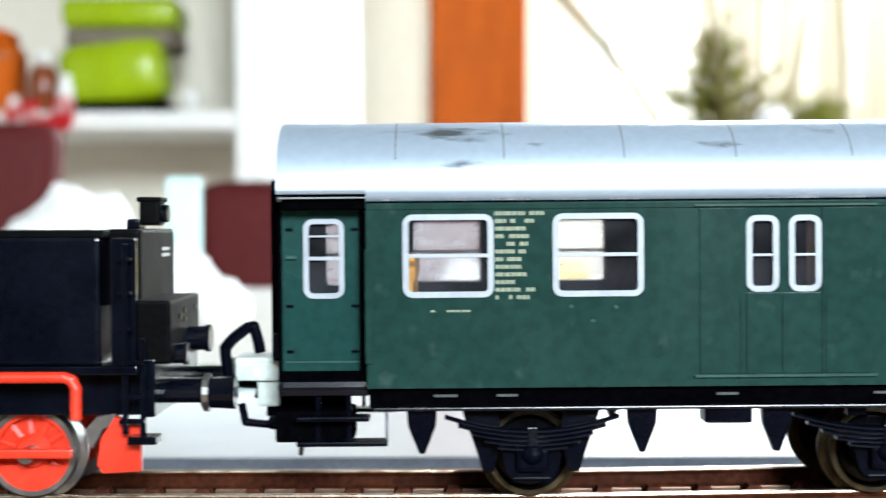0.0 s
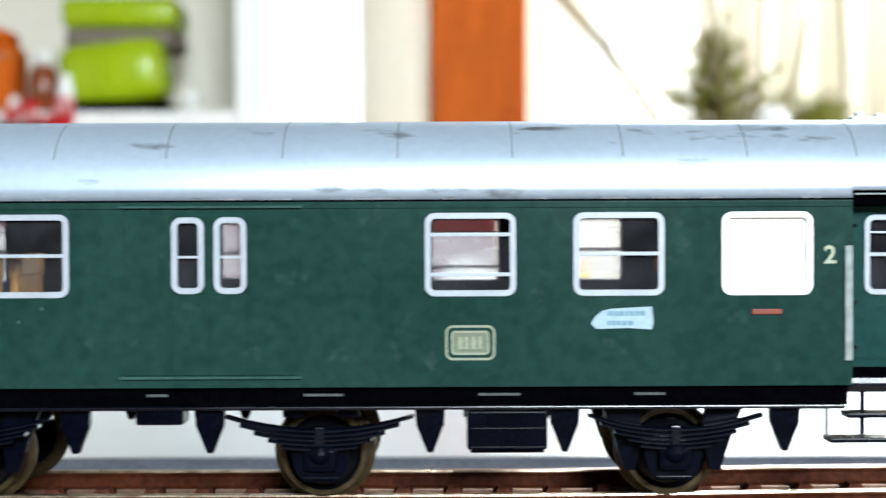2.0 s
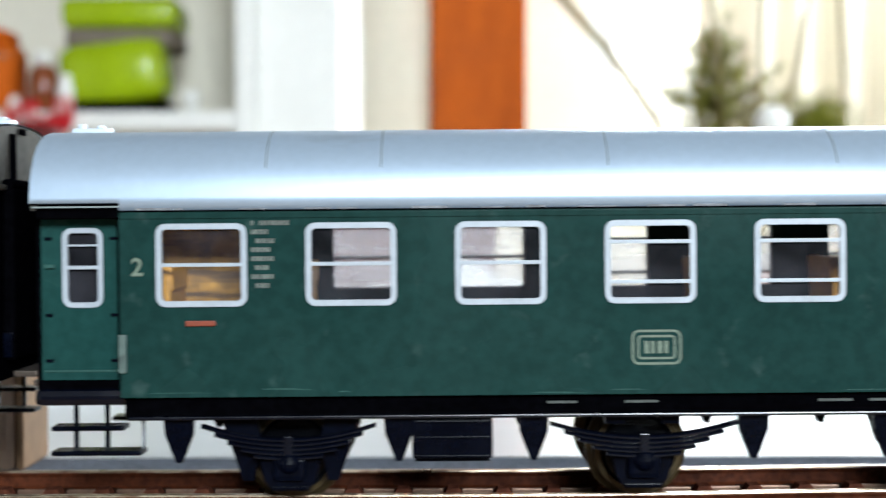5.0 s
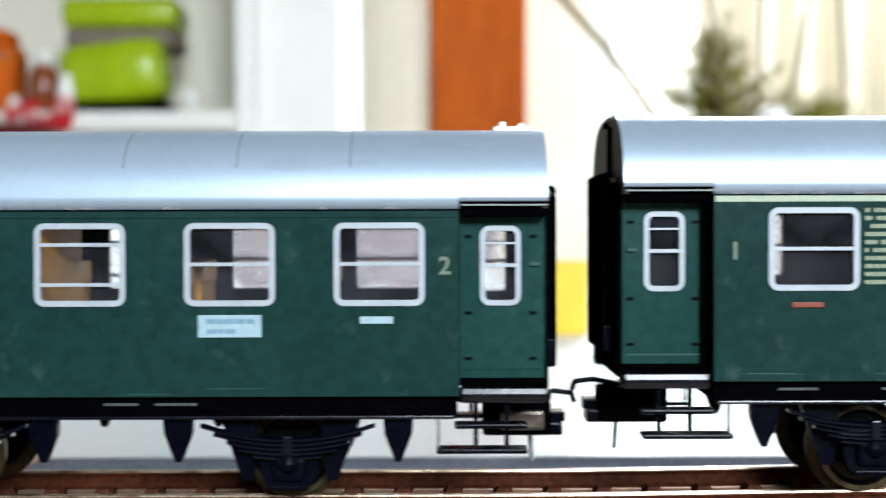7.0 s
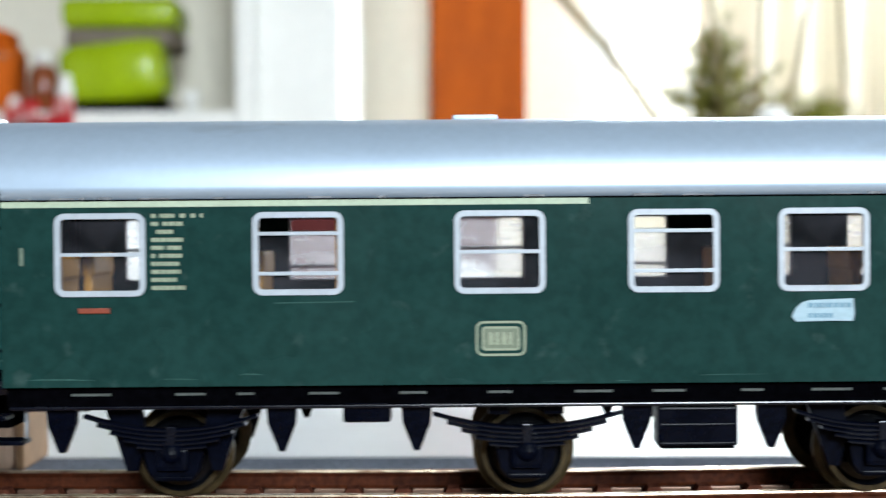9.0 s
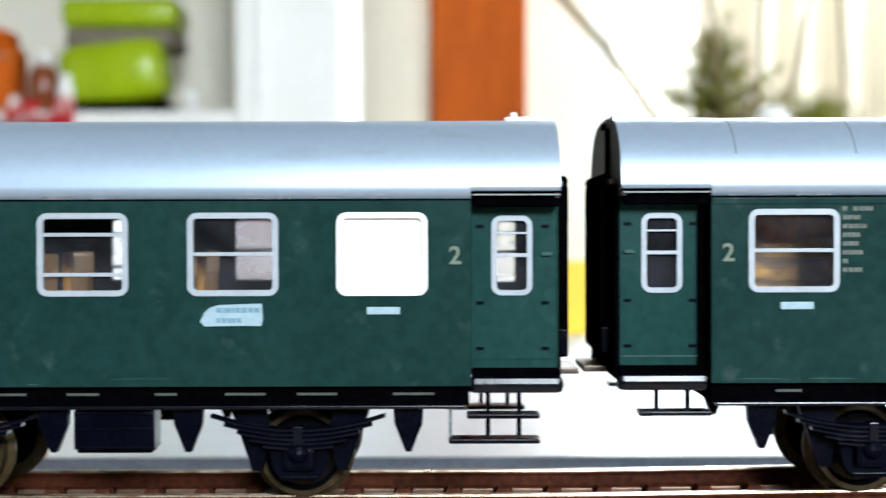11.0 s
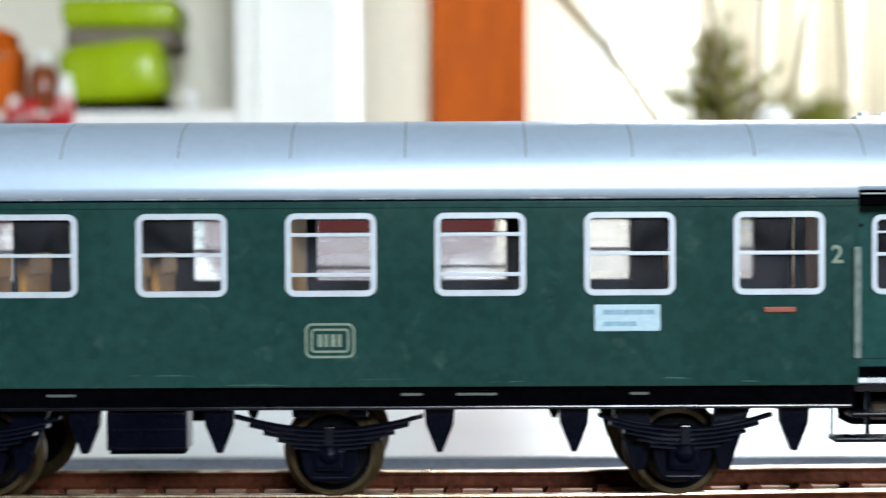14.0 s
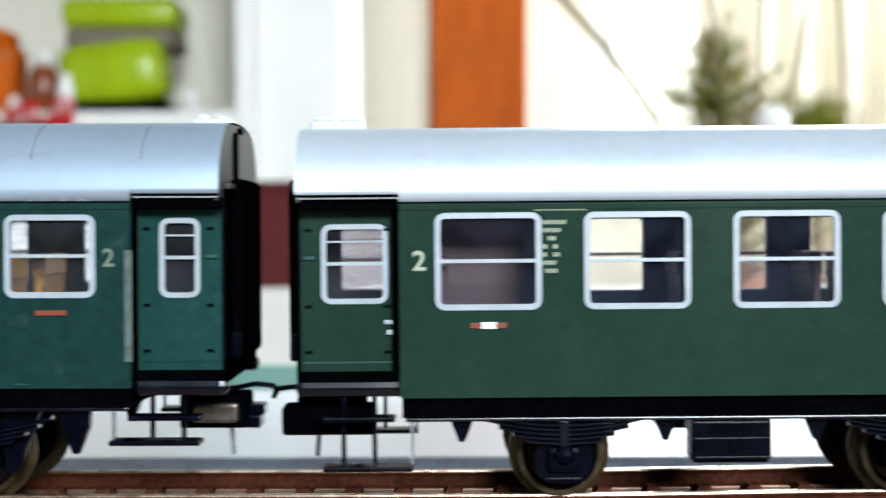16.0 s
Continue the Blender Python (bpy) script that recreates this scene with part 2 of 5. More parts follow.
def wall_mesh(name, x0, x1, z0, z1, holes, y, thick, material):
    """A wall along x with rectangular openings; its outer face is at y, and it is thick towards +y (or -y where thick < 0)."""
    xs = sorted({x0, x1, *(h[0] for h in holes), *(h[1] for h in holes)})
    zs = sorted({z0, z1, *(h[2] for h in holes), *(h[3] for h in holes)})
    solid = {}
    for i in range(len(xs) - 1):
        for k in range(len(zs) - 1):
            cx, cz = (xs[i] + xs[i + 1]) / 2, (zs[k] + zs[k + 1]) / 2
            solid[i, k] = not any(h[0] < cx < h[1] and h[2] < cz < h[3] for h in holes)
    bm = bmesh.new()
    seen = {}

    def v(i, k, s):
        if (i, k, s) not in seen:
            seen[i, k, s] = bm.verts.new((xs[i], y + s * thick, zs[k]))
        return seen[i, k, s]

    for (i, k), full in solid.items():
        if not full:
            continue
        for s in (0, 1):
            bm.faces.new((v(i, k, s), v(i + 1, k, s), v(i + 1, k + 1, s), v(i, k + 1, s)))
        for di, dk, a, b in ((-1, 0, (i, k), (i, k + 1)), (1, 0, (i + 1, k), (i + 1, k + 1)), (0, -1, (i, k), (i + 1, k)), (0, 1, (i, k + 1), (i + 1, k + 1))):
            if not solid.get((i + di, k + dk), False):
                bm.faces.new((v(*a, 0), v(*b, 0), v(*b, 1), v(*a, 1)))
    return emit(name, bm, material)


def text_mesh(name, words, size, material, depth=0.00005):
    """Writing in the x-z plane that faces -y, centred."""
    c = bpy.data.curves.new(name, "FONT")
    c.body, c.size, c.extrude, c.align_x, c.align_y = words, size, depth, "CENTER", "CENTER"
    c.offset = size * 0.02
    ob = new(name, c)
    bpy.context.view_layer.update()
    me = bpy.data.meshes.new_from_object(ob.evaluated_get(bpy.context.evaluated_depsgraph_get()))
    bpy.data.objects.remove(ob)
    me.transform(Matrix.Rotation(radians(90), 4, "X"))
    me.materials.clear()
    me.materials.append(material)
    return me


cache = {}


def shared(key, make):
    if key not in cache:
        cache[key] = make()
    return cache[key]


def thing(name, at, label, category, group="", kind=""):
    ob = new(name)
    ob.empty_display_size = 0.01
    ob.location = at
    return tagged(ob, label, category, group, kind)


# ---- the room ----
def room():
    """A closed dining room: x -2.4..2.4, y -3.2..2.75, z 0..2.45."""
    # south wall is never in view; its dark colour keeps reflections off the train
    DARK_WALL = mat("unseen_dark_wall", (0.05, 0.035, 0.025), 0.6, 0, 0.2, 40, 0.1, coarse=4)
    CREAM_WALL = mat("cream_wall_paint", (0.88, 0.83, 0.69), 0.8, 0, 0.04, 60, 0.15, coarse=3)
    WHITE = mat("white_paint", (0.86, 0.85, 0.82), 0.6, 0, 0.03, 80, 0.05)
    OAK = mat("oak_floor", (0.28, 0.16, 0.08), 0.45, 0, 0.25, 40, 0.1, coarse=5)
    bm = box(bmesh.new(), -2.5, 2.5, -3.35, 2.9, -0.1, 0.0)
    tagged(part("floor", bm, OAK, None, "brown wooden floor of a dining room"), category="floor", kind="structure")
    # ceiling stays out of view; its grey holds bounced light off the roofs
    bm = box(bmesh.new(), -2.5, 2.5, -3.35, 2.9, 2.45, 2.55)
    tagged(part("ceiling", bm, mat("toned_down_ceiling", (0.20, 0.20, 0.20), 0.8, 0, 0.04, 20), None, "unseen plain ceiling, toned grey to cut bounced light"), category="ceiling", kind="structure")
    for name, x0, x1 in (("wall_west", -2.5, -2.4), ("wall_east", 2.4, 2.5)):
        bm = box(bmesh.new(), x0, x1, -3.2, 2.75, 0, 2.45)
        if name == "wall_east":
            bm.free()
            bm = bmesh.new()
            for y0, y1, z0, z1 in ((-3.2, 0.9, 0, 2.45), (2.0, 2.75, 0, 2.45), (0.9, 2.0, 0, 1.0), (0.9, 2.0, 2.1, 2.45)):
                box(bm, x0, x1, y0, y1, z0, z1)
        tagged(part(name, bm, mat("beige_wall_paint", (0.50, 0.47, 0.42), 0.8, 0, 0.05, 40, 0.1, coarse=3), None, "plain beige painted side wall"), category="wall", kind="structure")
    me = wall_mesh("wall_north", -2.4, 2.4, 0, 2.45, [(0.33, 1.55, 0.92, 2.05)], 2.75, 0.12, CREAM_WALL)
    tagged(place("wall_north", me, None, label="cream painted wall with a bright window"), category="wall", kind="structure")
    me = wall_mesh("wall_south", -2.4, 2.4, 0, 2.45, [(0.15, 1.35, 1.62, 2.40)], -3.2, -0.12, DARK_WALL)
    tagged(place("wall_south", me, None, label="unseen wall, darkened to keep reflections low, with a wide window"), category="wall", kind="structure")
    # windows: frames and panes, daylight behind
    for name, x0, x1, z0, z1, y in (("window_1", 0.33, 1.55, 0.92, 2.05, 2.80), ("window_2", 0.15, 1.35, 1.62, 2.40, -3.26)):
        w = tagged(thing(name, ((x0 + x1) / 2, y, (z0 + z1) / 2), "white framed window onto bright daylight", "window", kind="structure"))
        bm = ring(bmesh.new(), x1 - x0, z1 - z0, 0.01, 0.06, -0.03, 0.03)
        part("window_frame", bm, WHITE, w)
        bm = box(bmesh.new(), -0.025, 0.025, -0.02, 0.02, -(z1 - z0) / 2 + 0.06, (z1 - z0) / 2 - 0.06, 0.004)
        part("mullion", bm, WHITE, w)
    # out-of-view window, added as an opening for the side fill lamp
    w = thing("added_side_window", (2.45, 1.45, 1.55), "unseen white framed window, added in the side wall for fill light", "window", kind="structure")
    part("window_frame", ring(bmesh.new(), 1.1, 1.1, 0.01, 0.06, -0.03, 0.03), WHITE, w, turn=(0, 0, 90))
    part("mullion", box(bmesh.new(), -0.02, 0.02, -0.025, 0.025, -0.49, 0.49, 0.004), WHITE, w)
    day = glow("bright_daylight", (1.0, 1.0, 1.0), 1.15)
    bm = box(bmesh.new(), -0.4, 2.3, 3.35, 3.36, 0.3, 2.9)
    tagged(part("backdrop", bm, day, None, "plain bright daylight outside the window"), category="backdrop", kind="structure")
    # the right half of the window is veiled by a folded curtain
    CURTAIN = mat("cream_curtain_cloth", (0.82, 0.74, 0.58), 0.9, 0, 0.06, 300, 0.2, coarse=8)
    c = thing("curtain", (0, 2.68, 0), "cream cloth curtain hanging in soft folds before the window", "curtain")
    bm = bmesh.new()
    n = 150
    a = []
    for i in range(n + 1):
        x = 0.56 + 1.04 * i / n
        y = 0.022 * math.sin(x * 62) + 0.012 * math.sin(x * 23 + 1)
        a.append([bm.verts.new((x, y + s, z)) for s, z in ((0, 0.30), (0, 2.20), (0.004, 2.20), (0.004, 0.30))])
    for p, q in zip(a, a[1:]):
        for k in range(4):
            bm.faces.new((p[k], q[k], q[(k + 1) % 4], p[(k + 1) % 4]))
    part("cloth", bm, CURTAIN, c, smooth=True)
    bm = cyl(bmesh.new(), (0.2, 0.03, 2.22), (1.7, 0.03, 2.22), 0.012)
    part("curtain_rod", bm, WHITE, c)

    # wooden board on the wall
    WOOD = mat("orange_brown_wood", (0.33, 0.062, 0.0018), 0.6, 0, 0.12, 120, 0.1, coarse=6, spec=0.12, wear=((0.22, 0.038, 0.0012), 4, 0.45, 0.75), stretch=7.0)
    c = thing("wall_cupboard", (0.076, 2.60, 0.925), "narrow orange-brown wooden cupboard hung on the cream wall", "cupboard")
    bm = box(bmesh.new(), -0.103, 0.103, 0.0, 0.15, 0, 1.1, 0.004)
    part("body", bm, WOOD, c)
    bm = box(bmesh.new(), -0.098, 0.098, -0.02, -0.001, 0.005, 1.09, 0.004)
    part("cupboard_door", bm, WOOD, c)

    # white wardrobe panel and shelf unit
    c = thing("shelf_unit", (0, 0, 0), "white open shelf unit full of bags and boxes", "shelf")
    NICHE = mat("pale_grey_back_panel", (0.86, 0.81, 0.70), 0.7, 0, 0.05, 80)
    for x0, x1 in ((-0.350, -0.318), (-1.30, -1.27)):
        part("side_panel", box(bmesh.new(), x0, x1, 2.02, 2.40, 0, 2.2, 0.002), WHITE, c)
    for z in (0.46, 0.959, 1.32, 1.72, 2.168):
        part("shelf_board", box(bmesh.new(), -1.269, -0.351, 2.02, 2.395, z, z + 0.030, 0.002), WHITE, c)
    part("back_panel", box(bmesh.new(), -1.27, -0.35, 2.40, 2.415, 0, 2.2), NICHE, c)
    c = thing("wardrobe", (0, 0, 0), "tall white painted wardrobe beside the shelf", "wardrobe")
    part("carcass", box(bmesh.new(), -0.317, -0.172, 2.06, 2.60, 0.0, 2.2, 0.003), WHITE, c)
    part("wardrobe_door", box(bmesh.new(), -0.315, -0.174, 2.04, 2.058, 0.02, 2.19, 0.003), WHITE, c)

    top = 0.990
    LIME = mat("lime_green_plastic", (0.36, 0.50, 0.004), 0.24, 0, 0.1, 120, coarse=14, spec=0.5)
    GREY = mat("grey_brown_fabric", (0.22, 0.18, 0.14), 0.8, 0, 0.15, 300, 0.2)
    ORANGE = mat("orange_red_fabric", (0.62, 0.12, 0.006), 0.7, 0, 0.15, 200, 0.1, coarse=14, spec=0.15)
    c = thing("lime_bag", (-0.564, 2.12, top), "lime green lunch bag with a grey flap, standing on a shelf", "bag")
    bm = box(bmesh.new(), -0.092, 0.092, -0.06, 0.06, 0.018, 0.127, 0.03)
    part("pouch", bm, LIME, c, turn=(0, -7, 0), smooth=True)
    part("base", box(bmesh.new(), -0.070, 0.086, -0.058, 0.055, 0, 0.022, 0.004), BLACK_MATT, c)
    c2 = thing("storage_box", (-0.568, 2.17, top + 0.118), "grey-brown box with a lime green lid", "box")
    part("box_body", box(bmesh.new(), -0.095, 0.095, -0.07, 0.07, -0.0, 0.035, 0.012), GREY, c2, smooth=True)
    part("lid", box(bmesh.new(), -0.100, 0.100, -0.075, 0.075, 0.036, 0.088, 0.015), LIME, c2, smooth=True)
    part("support_box", box(bmesh.new(), -0.06, 0.06, 0.0, 0.07, -0.118, -0.001, 0.004), GREY, c2)
    c = thing("orange_pouch", (-0.75, 2.12, top), "orange fabric pouch standing on a shelf", "pouch")
    part("pouch_body", box(bmesh.new(), -0.085, 0.008, -0.05, 0.05, 0, 0.125, 0.02), ORANGE, c, smooth=True)
    part("flap", box(bmesh.new(), -0.083, -0.006, -0.046, 0.046, 0.1255, 0.150, 0.012), ORANGE, c, smooth=True)
    part("zip", box(bmesh.new(), -0.07, 0.0, -0.0525, -0.0502, 0.098, 0.103), GREY, c)
    c = thing("dark_tin", (-0.717, 2.145, top), "slim black tin beside an orange pouch", "tin")
    part("tin_body", lathe_up([(0.011, 0), (0.012, 0.002), (0.012, 0.060), (0.011, 0.062)]), BLACK_MATT, c, smooth=True)
    part("lid", lathe_up([(0.0125, 0.0625), (0.0125, 0.071), (0.010, 0.073)]), GREY, c, smooth=True)
    c = thing("dark_jar", (-0.694, 2.09, top), "reddish brown jar with a white cap", "jar")
    part("jar_body", lathe_up([(0.02, 0), (0.025, 0.004), (0.025, 0.07), (0.016, 0.085)]), mat("brown_glass", (0.24, 0.060, 0.018), 0.2, 0, 0.1, 80), c, smooth=True)
    part("cap", lathe_up([(0.017, 0.085), (0.017, 0.107), (0.012, 0.11)]), WHITE, c, smooth=True)
    c = thing("white_jar", (-0.640, 2.03, top), "small white jar beside the lime green bag", "jar")
    part("jar_body", lathe_up([(0.010, 0), (0.013, 0.003), (0.014, 0.040), (0.010, 0.050)]), WHITE, c, smooth=True)
    part("cap", lathe_up([(0.011, 0.0505), (0.011, 0.060), (0.008, 0.062)]), WHITE, c, smooth=True)
    c = thing("white_cup", (-0.432, 2.06, top), "small white cup on the shelf edge", "cup")
    part("cup_body", lathe_up([(0.013, 0), (0.016, 0.02), (0.018, 0.036), (0.015, 0.036), (0.012, 0.006)]), WHITE, c, smooth=True)
    REDF = mat("red_petals", (0.62, 0.010, 0.018), 0.6, 0, 0.25, 90)
    c = thing("red_garland", (-0.665, 2.035, top - 0.03), "red and pink paper flowers along the shelf edge", "garland")
    for k in range(26):
        x, z = random.uniform(-0.085, 0.045), random.uniform(-0.008, 0.045)
        bm = bmesh.new()
        for j in range(5):
            a = j * 1.257 + k
            cyl(bm, (0, 0, 0), (0.010 * math.cos(a), -0.004, 0.010 * math.sin(a)), 0.002, 0.006, 8)
        part("flower", bm, REDF if k % 4 else WHITE, c, at=(x, -0.024, z))

    # sideboard, evergreen branches and a candle
    c = thing("sideboard", (0.42, 1.60, 0), "white low sideboard under the window", "sideboard")
    part("carcass", box(bmesh.new(), -0.5, 0.5, -0.2, 0.25, 0.06, 0.60, 0.003), WHITE, c)
    part("top", box(bmesh.new(), -0.52, 0.52, -0.22, 0.26, 0.601, 0.63, 0.004), WHITE, c)
    for x in (-0.45, 0.45):
        part("foot", box(bmesh.new(), x - 0.02, x + 0.02, -0.15, 0.2, 0, 0.059), WHITE, c)
    for x in (-0.25, 0.25):
        part("door", box(bmesh.new(), x - 0.24, x + 0.24, -0.216, -0.201, 0.08, 0.58, 0.003), WHITE, c)
    BARK = mat("brown_bark", (0.11, 0.075, 0.03), 0.8, 0, 0.3, 300, 0.3)
    TWIG = mat("pale_twig", (0.25, 0.185, 0.078), 0.7, 0, 0.2, 300, 0.2)
    NEEDLE = mat("olive_green_needles", (0.25, 0.265, 0.014), 0.6, 0, 0.4, 200, coarse=30)
    CLAY = mat("brown_glazed_clay", (0.20, 0.11, 0.05), 0.4, 0, 0.2, 80)
    p = thing("potted_evergreen", (0.362, 1.50, 0.63), "small evergreen with bare twigs in a brown clay pot", "plant")
    part("pot", lathe_up([(0.045, 0), (0.055, 0.004), (0.07, 0.11), (0.066, 0.118), (0.060, 0.11)]), CLAY, p, smooth=True)
    part("trunk", cyl(bmesh.new(), (0, 0, 0.08), (0.0, 0, 0.33), 0.012, 0.006), BARK, p)
    rnd = random.Random(5)
    bm, bl = bmesh.new(), bmesh.new()
    for k in range(190):
        z = rnd.uniform(0.14, 0.412)
        a = rnd.uniform(0, 6.283)
        reach = rnd.uniform(0.25, 1.0) * (0.130 - 1.05 * max(0, z - 0.315))
        root = Vector((0, 0, z - 0.03))
        tip = Vector((reach * math.cos(a) - 0.01 + 0.05 * (z < 0.30), reach * math.sin(a) * 0.8, z + rnd.uniform(-0.01, 0.035)))
        cyl(bl, root, tip, 0.0022, 0.0008, 5)
        for j in range(22):
            q = root.lerp(tip, rnd.uniform(0.35, 1.05))
            d = Vector((rnd.gauss(0, 1), rnd.gauss(0, 1), rnd.gauss(0.4, 1))).normalized() * rnd.uniform(0.010, 0.020)
            s = d.cross(Vector((rnd.gauss(0, 1), rnd.gauss(0, 1), 1))).normalized() * 0.0016
            bm.faces.new([bm.verts.new(q + s), bm.verts.new(q - s), bm.verts.new(q + d)])
    part("branchwork", bl, BARK, p)
    me = bpy.data.meshes.new("crown")
    bm.to_mesh(me)
    bm.free()
    me.materials.append(NEEDLE)
    place("crown", me, p)
    for n, (x1, z1, x0, z0) in enumerate(((-0.247, 0.495, -0.082, 0.285), (-0.10, 0.27, 0.0, 0.10), (0.112, 0.50, 0.045, 0.22), (0.140, 0.50, 0.135, 0.20), (0.045, 0.50, 0.02, 0.20), (-0.032, 0.52, -0.008, 0.2))):
        part("twig", tube(bmesh.new(), [(x0, -0.02, z0), ((x0 + x1) / 2 + 0.008, -0.03, (z0 + z1) / 2), (x1, -0.02, z1)], 0.0060 if n < 1 else 0.0032, 6), TWIG, p)
    p2 = thing("small_fir_sprig", (0.475, 1.47, 0.63), "small evergreen sprig in a brown pot", "plant")
    part("pot", lathe_up([(0.03, 0), (0.045, 0.10), (0.04, 0.105), (0.036, 0.10)]), CLAY, p2, smooth=True)
    bm = bmesh.new()
    for k in range(1500):
        q = Vector((rnd.gauss(0, 0.018), rnd.gauss(0, 0.018), rnd.gauss(0.285, 0.016)))
        d = Vector((rnd.gauss(0, 1), rnd.gauss(0, 1), rnd.gauss(0.2, 1))).normalized() * 0.014
        s = d.cross(Vector((rnd.gauss(0, 1), 1, 1))).normalized() * 0.0016
        bm.faces.new([bm.verts.new(q + s), bm.verts.new(q - s), bm.verts.new(q + d)])
    me = bpy.data.meshes.new("crown")
    bm.to_mesh(me)
    bm.free()
    me.materials.append(NEEDLE)
    place("crown", me, p2)
    part("stem", cyl(bmesh.new(), (0, 0, 0.09), (0, 0, 0.28), 0.004), BARK, p2)
    cd = thing("candle", (0.399, 1.40, 0.63), "white ball candle on a slim stand", "candle")
    part("stand", lathe_up([(0.03, 0), (0.03, 0.006), (0.005, 0.01), (0.005, 0.265), (0.012, 0.27)]), WHITE, cd, smooth=True)
    bm = bmesh.new()
    bmesh.ops.create_uvsphere(bm, u_segments=20, v_segments=14, radius=0.021, matrix=Matrix.Translation((0, 0, 0.287)))
    part("wax_ball", bm, WHITE, cd, smooth=True)

    # chairs with maroon backs beyond the table
    MAROON = mat("maroon_leather", (0.085, 0.014, 0.014), 0.6, 0, 0.15, 200, 0.15, coarse=12, spec=0.1)
    for x, y, z1 in ((-0.084, 1.02, 0.834), (-0.52, 1.05, 0.889)):
        ch = thing("dining_chair", (x, y, 0), "dining chair with a maroon leather back at the table", "chair", "chairs round the table")
        part("seat", box(bmesh.new(), -0.2, 0.2, -0.05, 0.38, 0.42, 0.48, 0.02), MAROON, ch, smooth=True)
        w = 0.135 if z1 < 0.85 else 0.17
        bm = box(bmesh.new(), -w, w, -0.05, -0.0, 0.49, z1, 0.02)
        for v in bm.verts:
            v.co.x *= 1 - 0.5 * max(0, z1 - 0.02 - v.co.z)
        part("backrest", bm, MAROON, ch, smooth=True)
        for lx in (-0.17, 0.17):
            for ly in (-0.02, 0.34):
                part("leg", cyl(bmesh.new(), (lx, ly, 0), (lx, ly, 0.419), 0.016, 0.02), BARK, ch)

    # the table
    CLOTH = mat("white_table_board", (0.88, 0.91, 0.96), 0.35, 0, 0.02, 90, coarse=6)
    BEIGE = mat("beige_table_top", (0.66, 0.63, 0.58), 0.5, 0, 0.05, 90, coarse=6)
    t = thing("dining_table", (0, 0, 0), "long beige dining table with the track along its edge", "table")
    part("tabletop", box(bmesh.new(), -1.0, 1.0, -0.034, 0.80, TABLE - 0.033, TABLE - 0.003, 0.004), BEIGE, t)
    for lx in (-0.92, 0.92):
        for ly in (0.01, 0.74):
            part("leg", box(bmesh.new(), lx - 0.03, lx + 0.03, ly - 0.03, ly + 0.03, 0, TABLE - 0.0335, 0.004), BEIGE, t)
    b = thing("white_board", (0, 0, 0), "glossy white board lying on the table behind the track", "board")
    part("sheet", box(bmesh.new(), -0.7, 0.7, 0.0660, 0.165, TABLE - 0.003, TABLE, 0.0005), CLOTH, b)
    # added grey-blue strip: its colour imitates the soft shade behind the track
    b = thing("track_shade_strip", (0, 0, 0), "blue-grey strip under the railway track, coloured as shade on the table", "mat")
    part("felt", box(bmesh.new(), -0.7, 0.7, -0.030, 0.0655, TABLE - 0.003, TABLE, 0.0005), mat("blue_grey_shade", (0.20, 0.22, 0.27), 0.9, 0, 0.2, 700, 0.3, spec=0.0), b)

    # clutter on the table
    def stuff(name, label, cat, bm, m, at, turn=None, smooth=False):
        c = thing(name, at, label, cat)
        part(name + "_body", bm, m, c, turn=turn, smooth=smooth)
        return c

    TEAL = mat("teal_cutting_mat", (0.05, 0.24, 0.19), 0.5, 0, 0.1, 200)
    base = TABLE - 0.003
    stuff("cutting_mat", "teal green cutting mat on the table", "mat", box(bmesh.new(), -0.102, 0.002, 0.172, 0.235, base, base + 0.002), TEAL, (0, 0, 0))
    stuff("cutting_mat", "small teal green mat on the table", "mat", box(bmesh.new(), 0.055, 0.074, 0.172, 0.235, base, base + 0.002), TEAL, (0, 0, 0))
    YEL = mat("yellow_card", (0.75, 0.50, 0.02), 0.5, 0, 0.06, 90)
    stuff("yellow_box", "upright yellow card box on the table", "box", box(bmesh.new(), -0.008, 0.008, -0.01, 0.01, 0, 0.031, 0.001), YEL, (0.0530, 0.38, base))
    PINK = mat("pink_wooden_peg", (0.62, 0.30, 0.20), 0.6, 0, 0.1, 90)
    stuff("wooden_ball", "pinkish wooden ball on the table", "ball", lathe_up([(0.004, 0), (0.012, 0.006), (0.014, 0.014), (0.010, 0.024), (0.003, 0.028)]), PINK, (0.118, 0.30, base), smooth=True)
    PAPER = mat("white_crumpled_paper", (0.85, 0.85, 0.84), 0.7, 0, 0.04, 90, 0.3)
    for x, y, r in ((-0.236, 0.66, 0.045), (-0.105, 0.43, 0.015), (-0.03, 0.40, 0.013), (0.03, 0.45, 0.014), (0.12, 0.48, 0.016), (-0.15, 0.58, 0.022), (0.013, 0.537, 0.018)):
        bm = bmesh.new()
        bmesh.ops.create_icosphere(bm, subdivisions=3, radius=r)
        for v in bm.verts:
            v.co *= 1 + 0.28 * noise.noise(v.co * 45) + 0.12 * noise.noise(v.co * 120)
            v.co.z = max(v.co.z, -r * 0.55)
        stuff("crumpled_paper", "crumpled white paper on the table", "paper", bm, PAPER, (x, y, base + r * 0.55))
    AMBER = mat("orange_brown_wood_block", (0.50, 0.24, 0.10), 0.6, 0, 0.15, 90)
    stuff("wooden_block", "orange-brown wooden block on the table", "block", box(bmesh.new(), -0.02, 0.02, -0.015, 0.015, 0, 0.016, 0.002), AMBER, (-0.126, 0.34, base), (0, 0, 20))
    stuff("wooden_block", "orange-brown wooden block on the table", "block", box(bmesh.new(), -0.006, 0.006, -0.01, 0.01, 0, 0.013, 0.002), AMBER, (-0.035, 0.36, base))
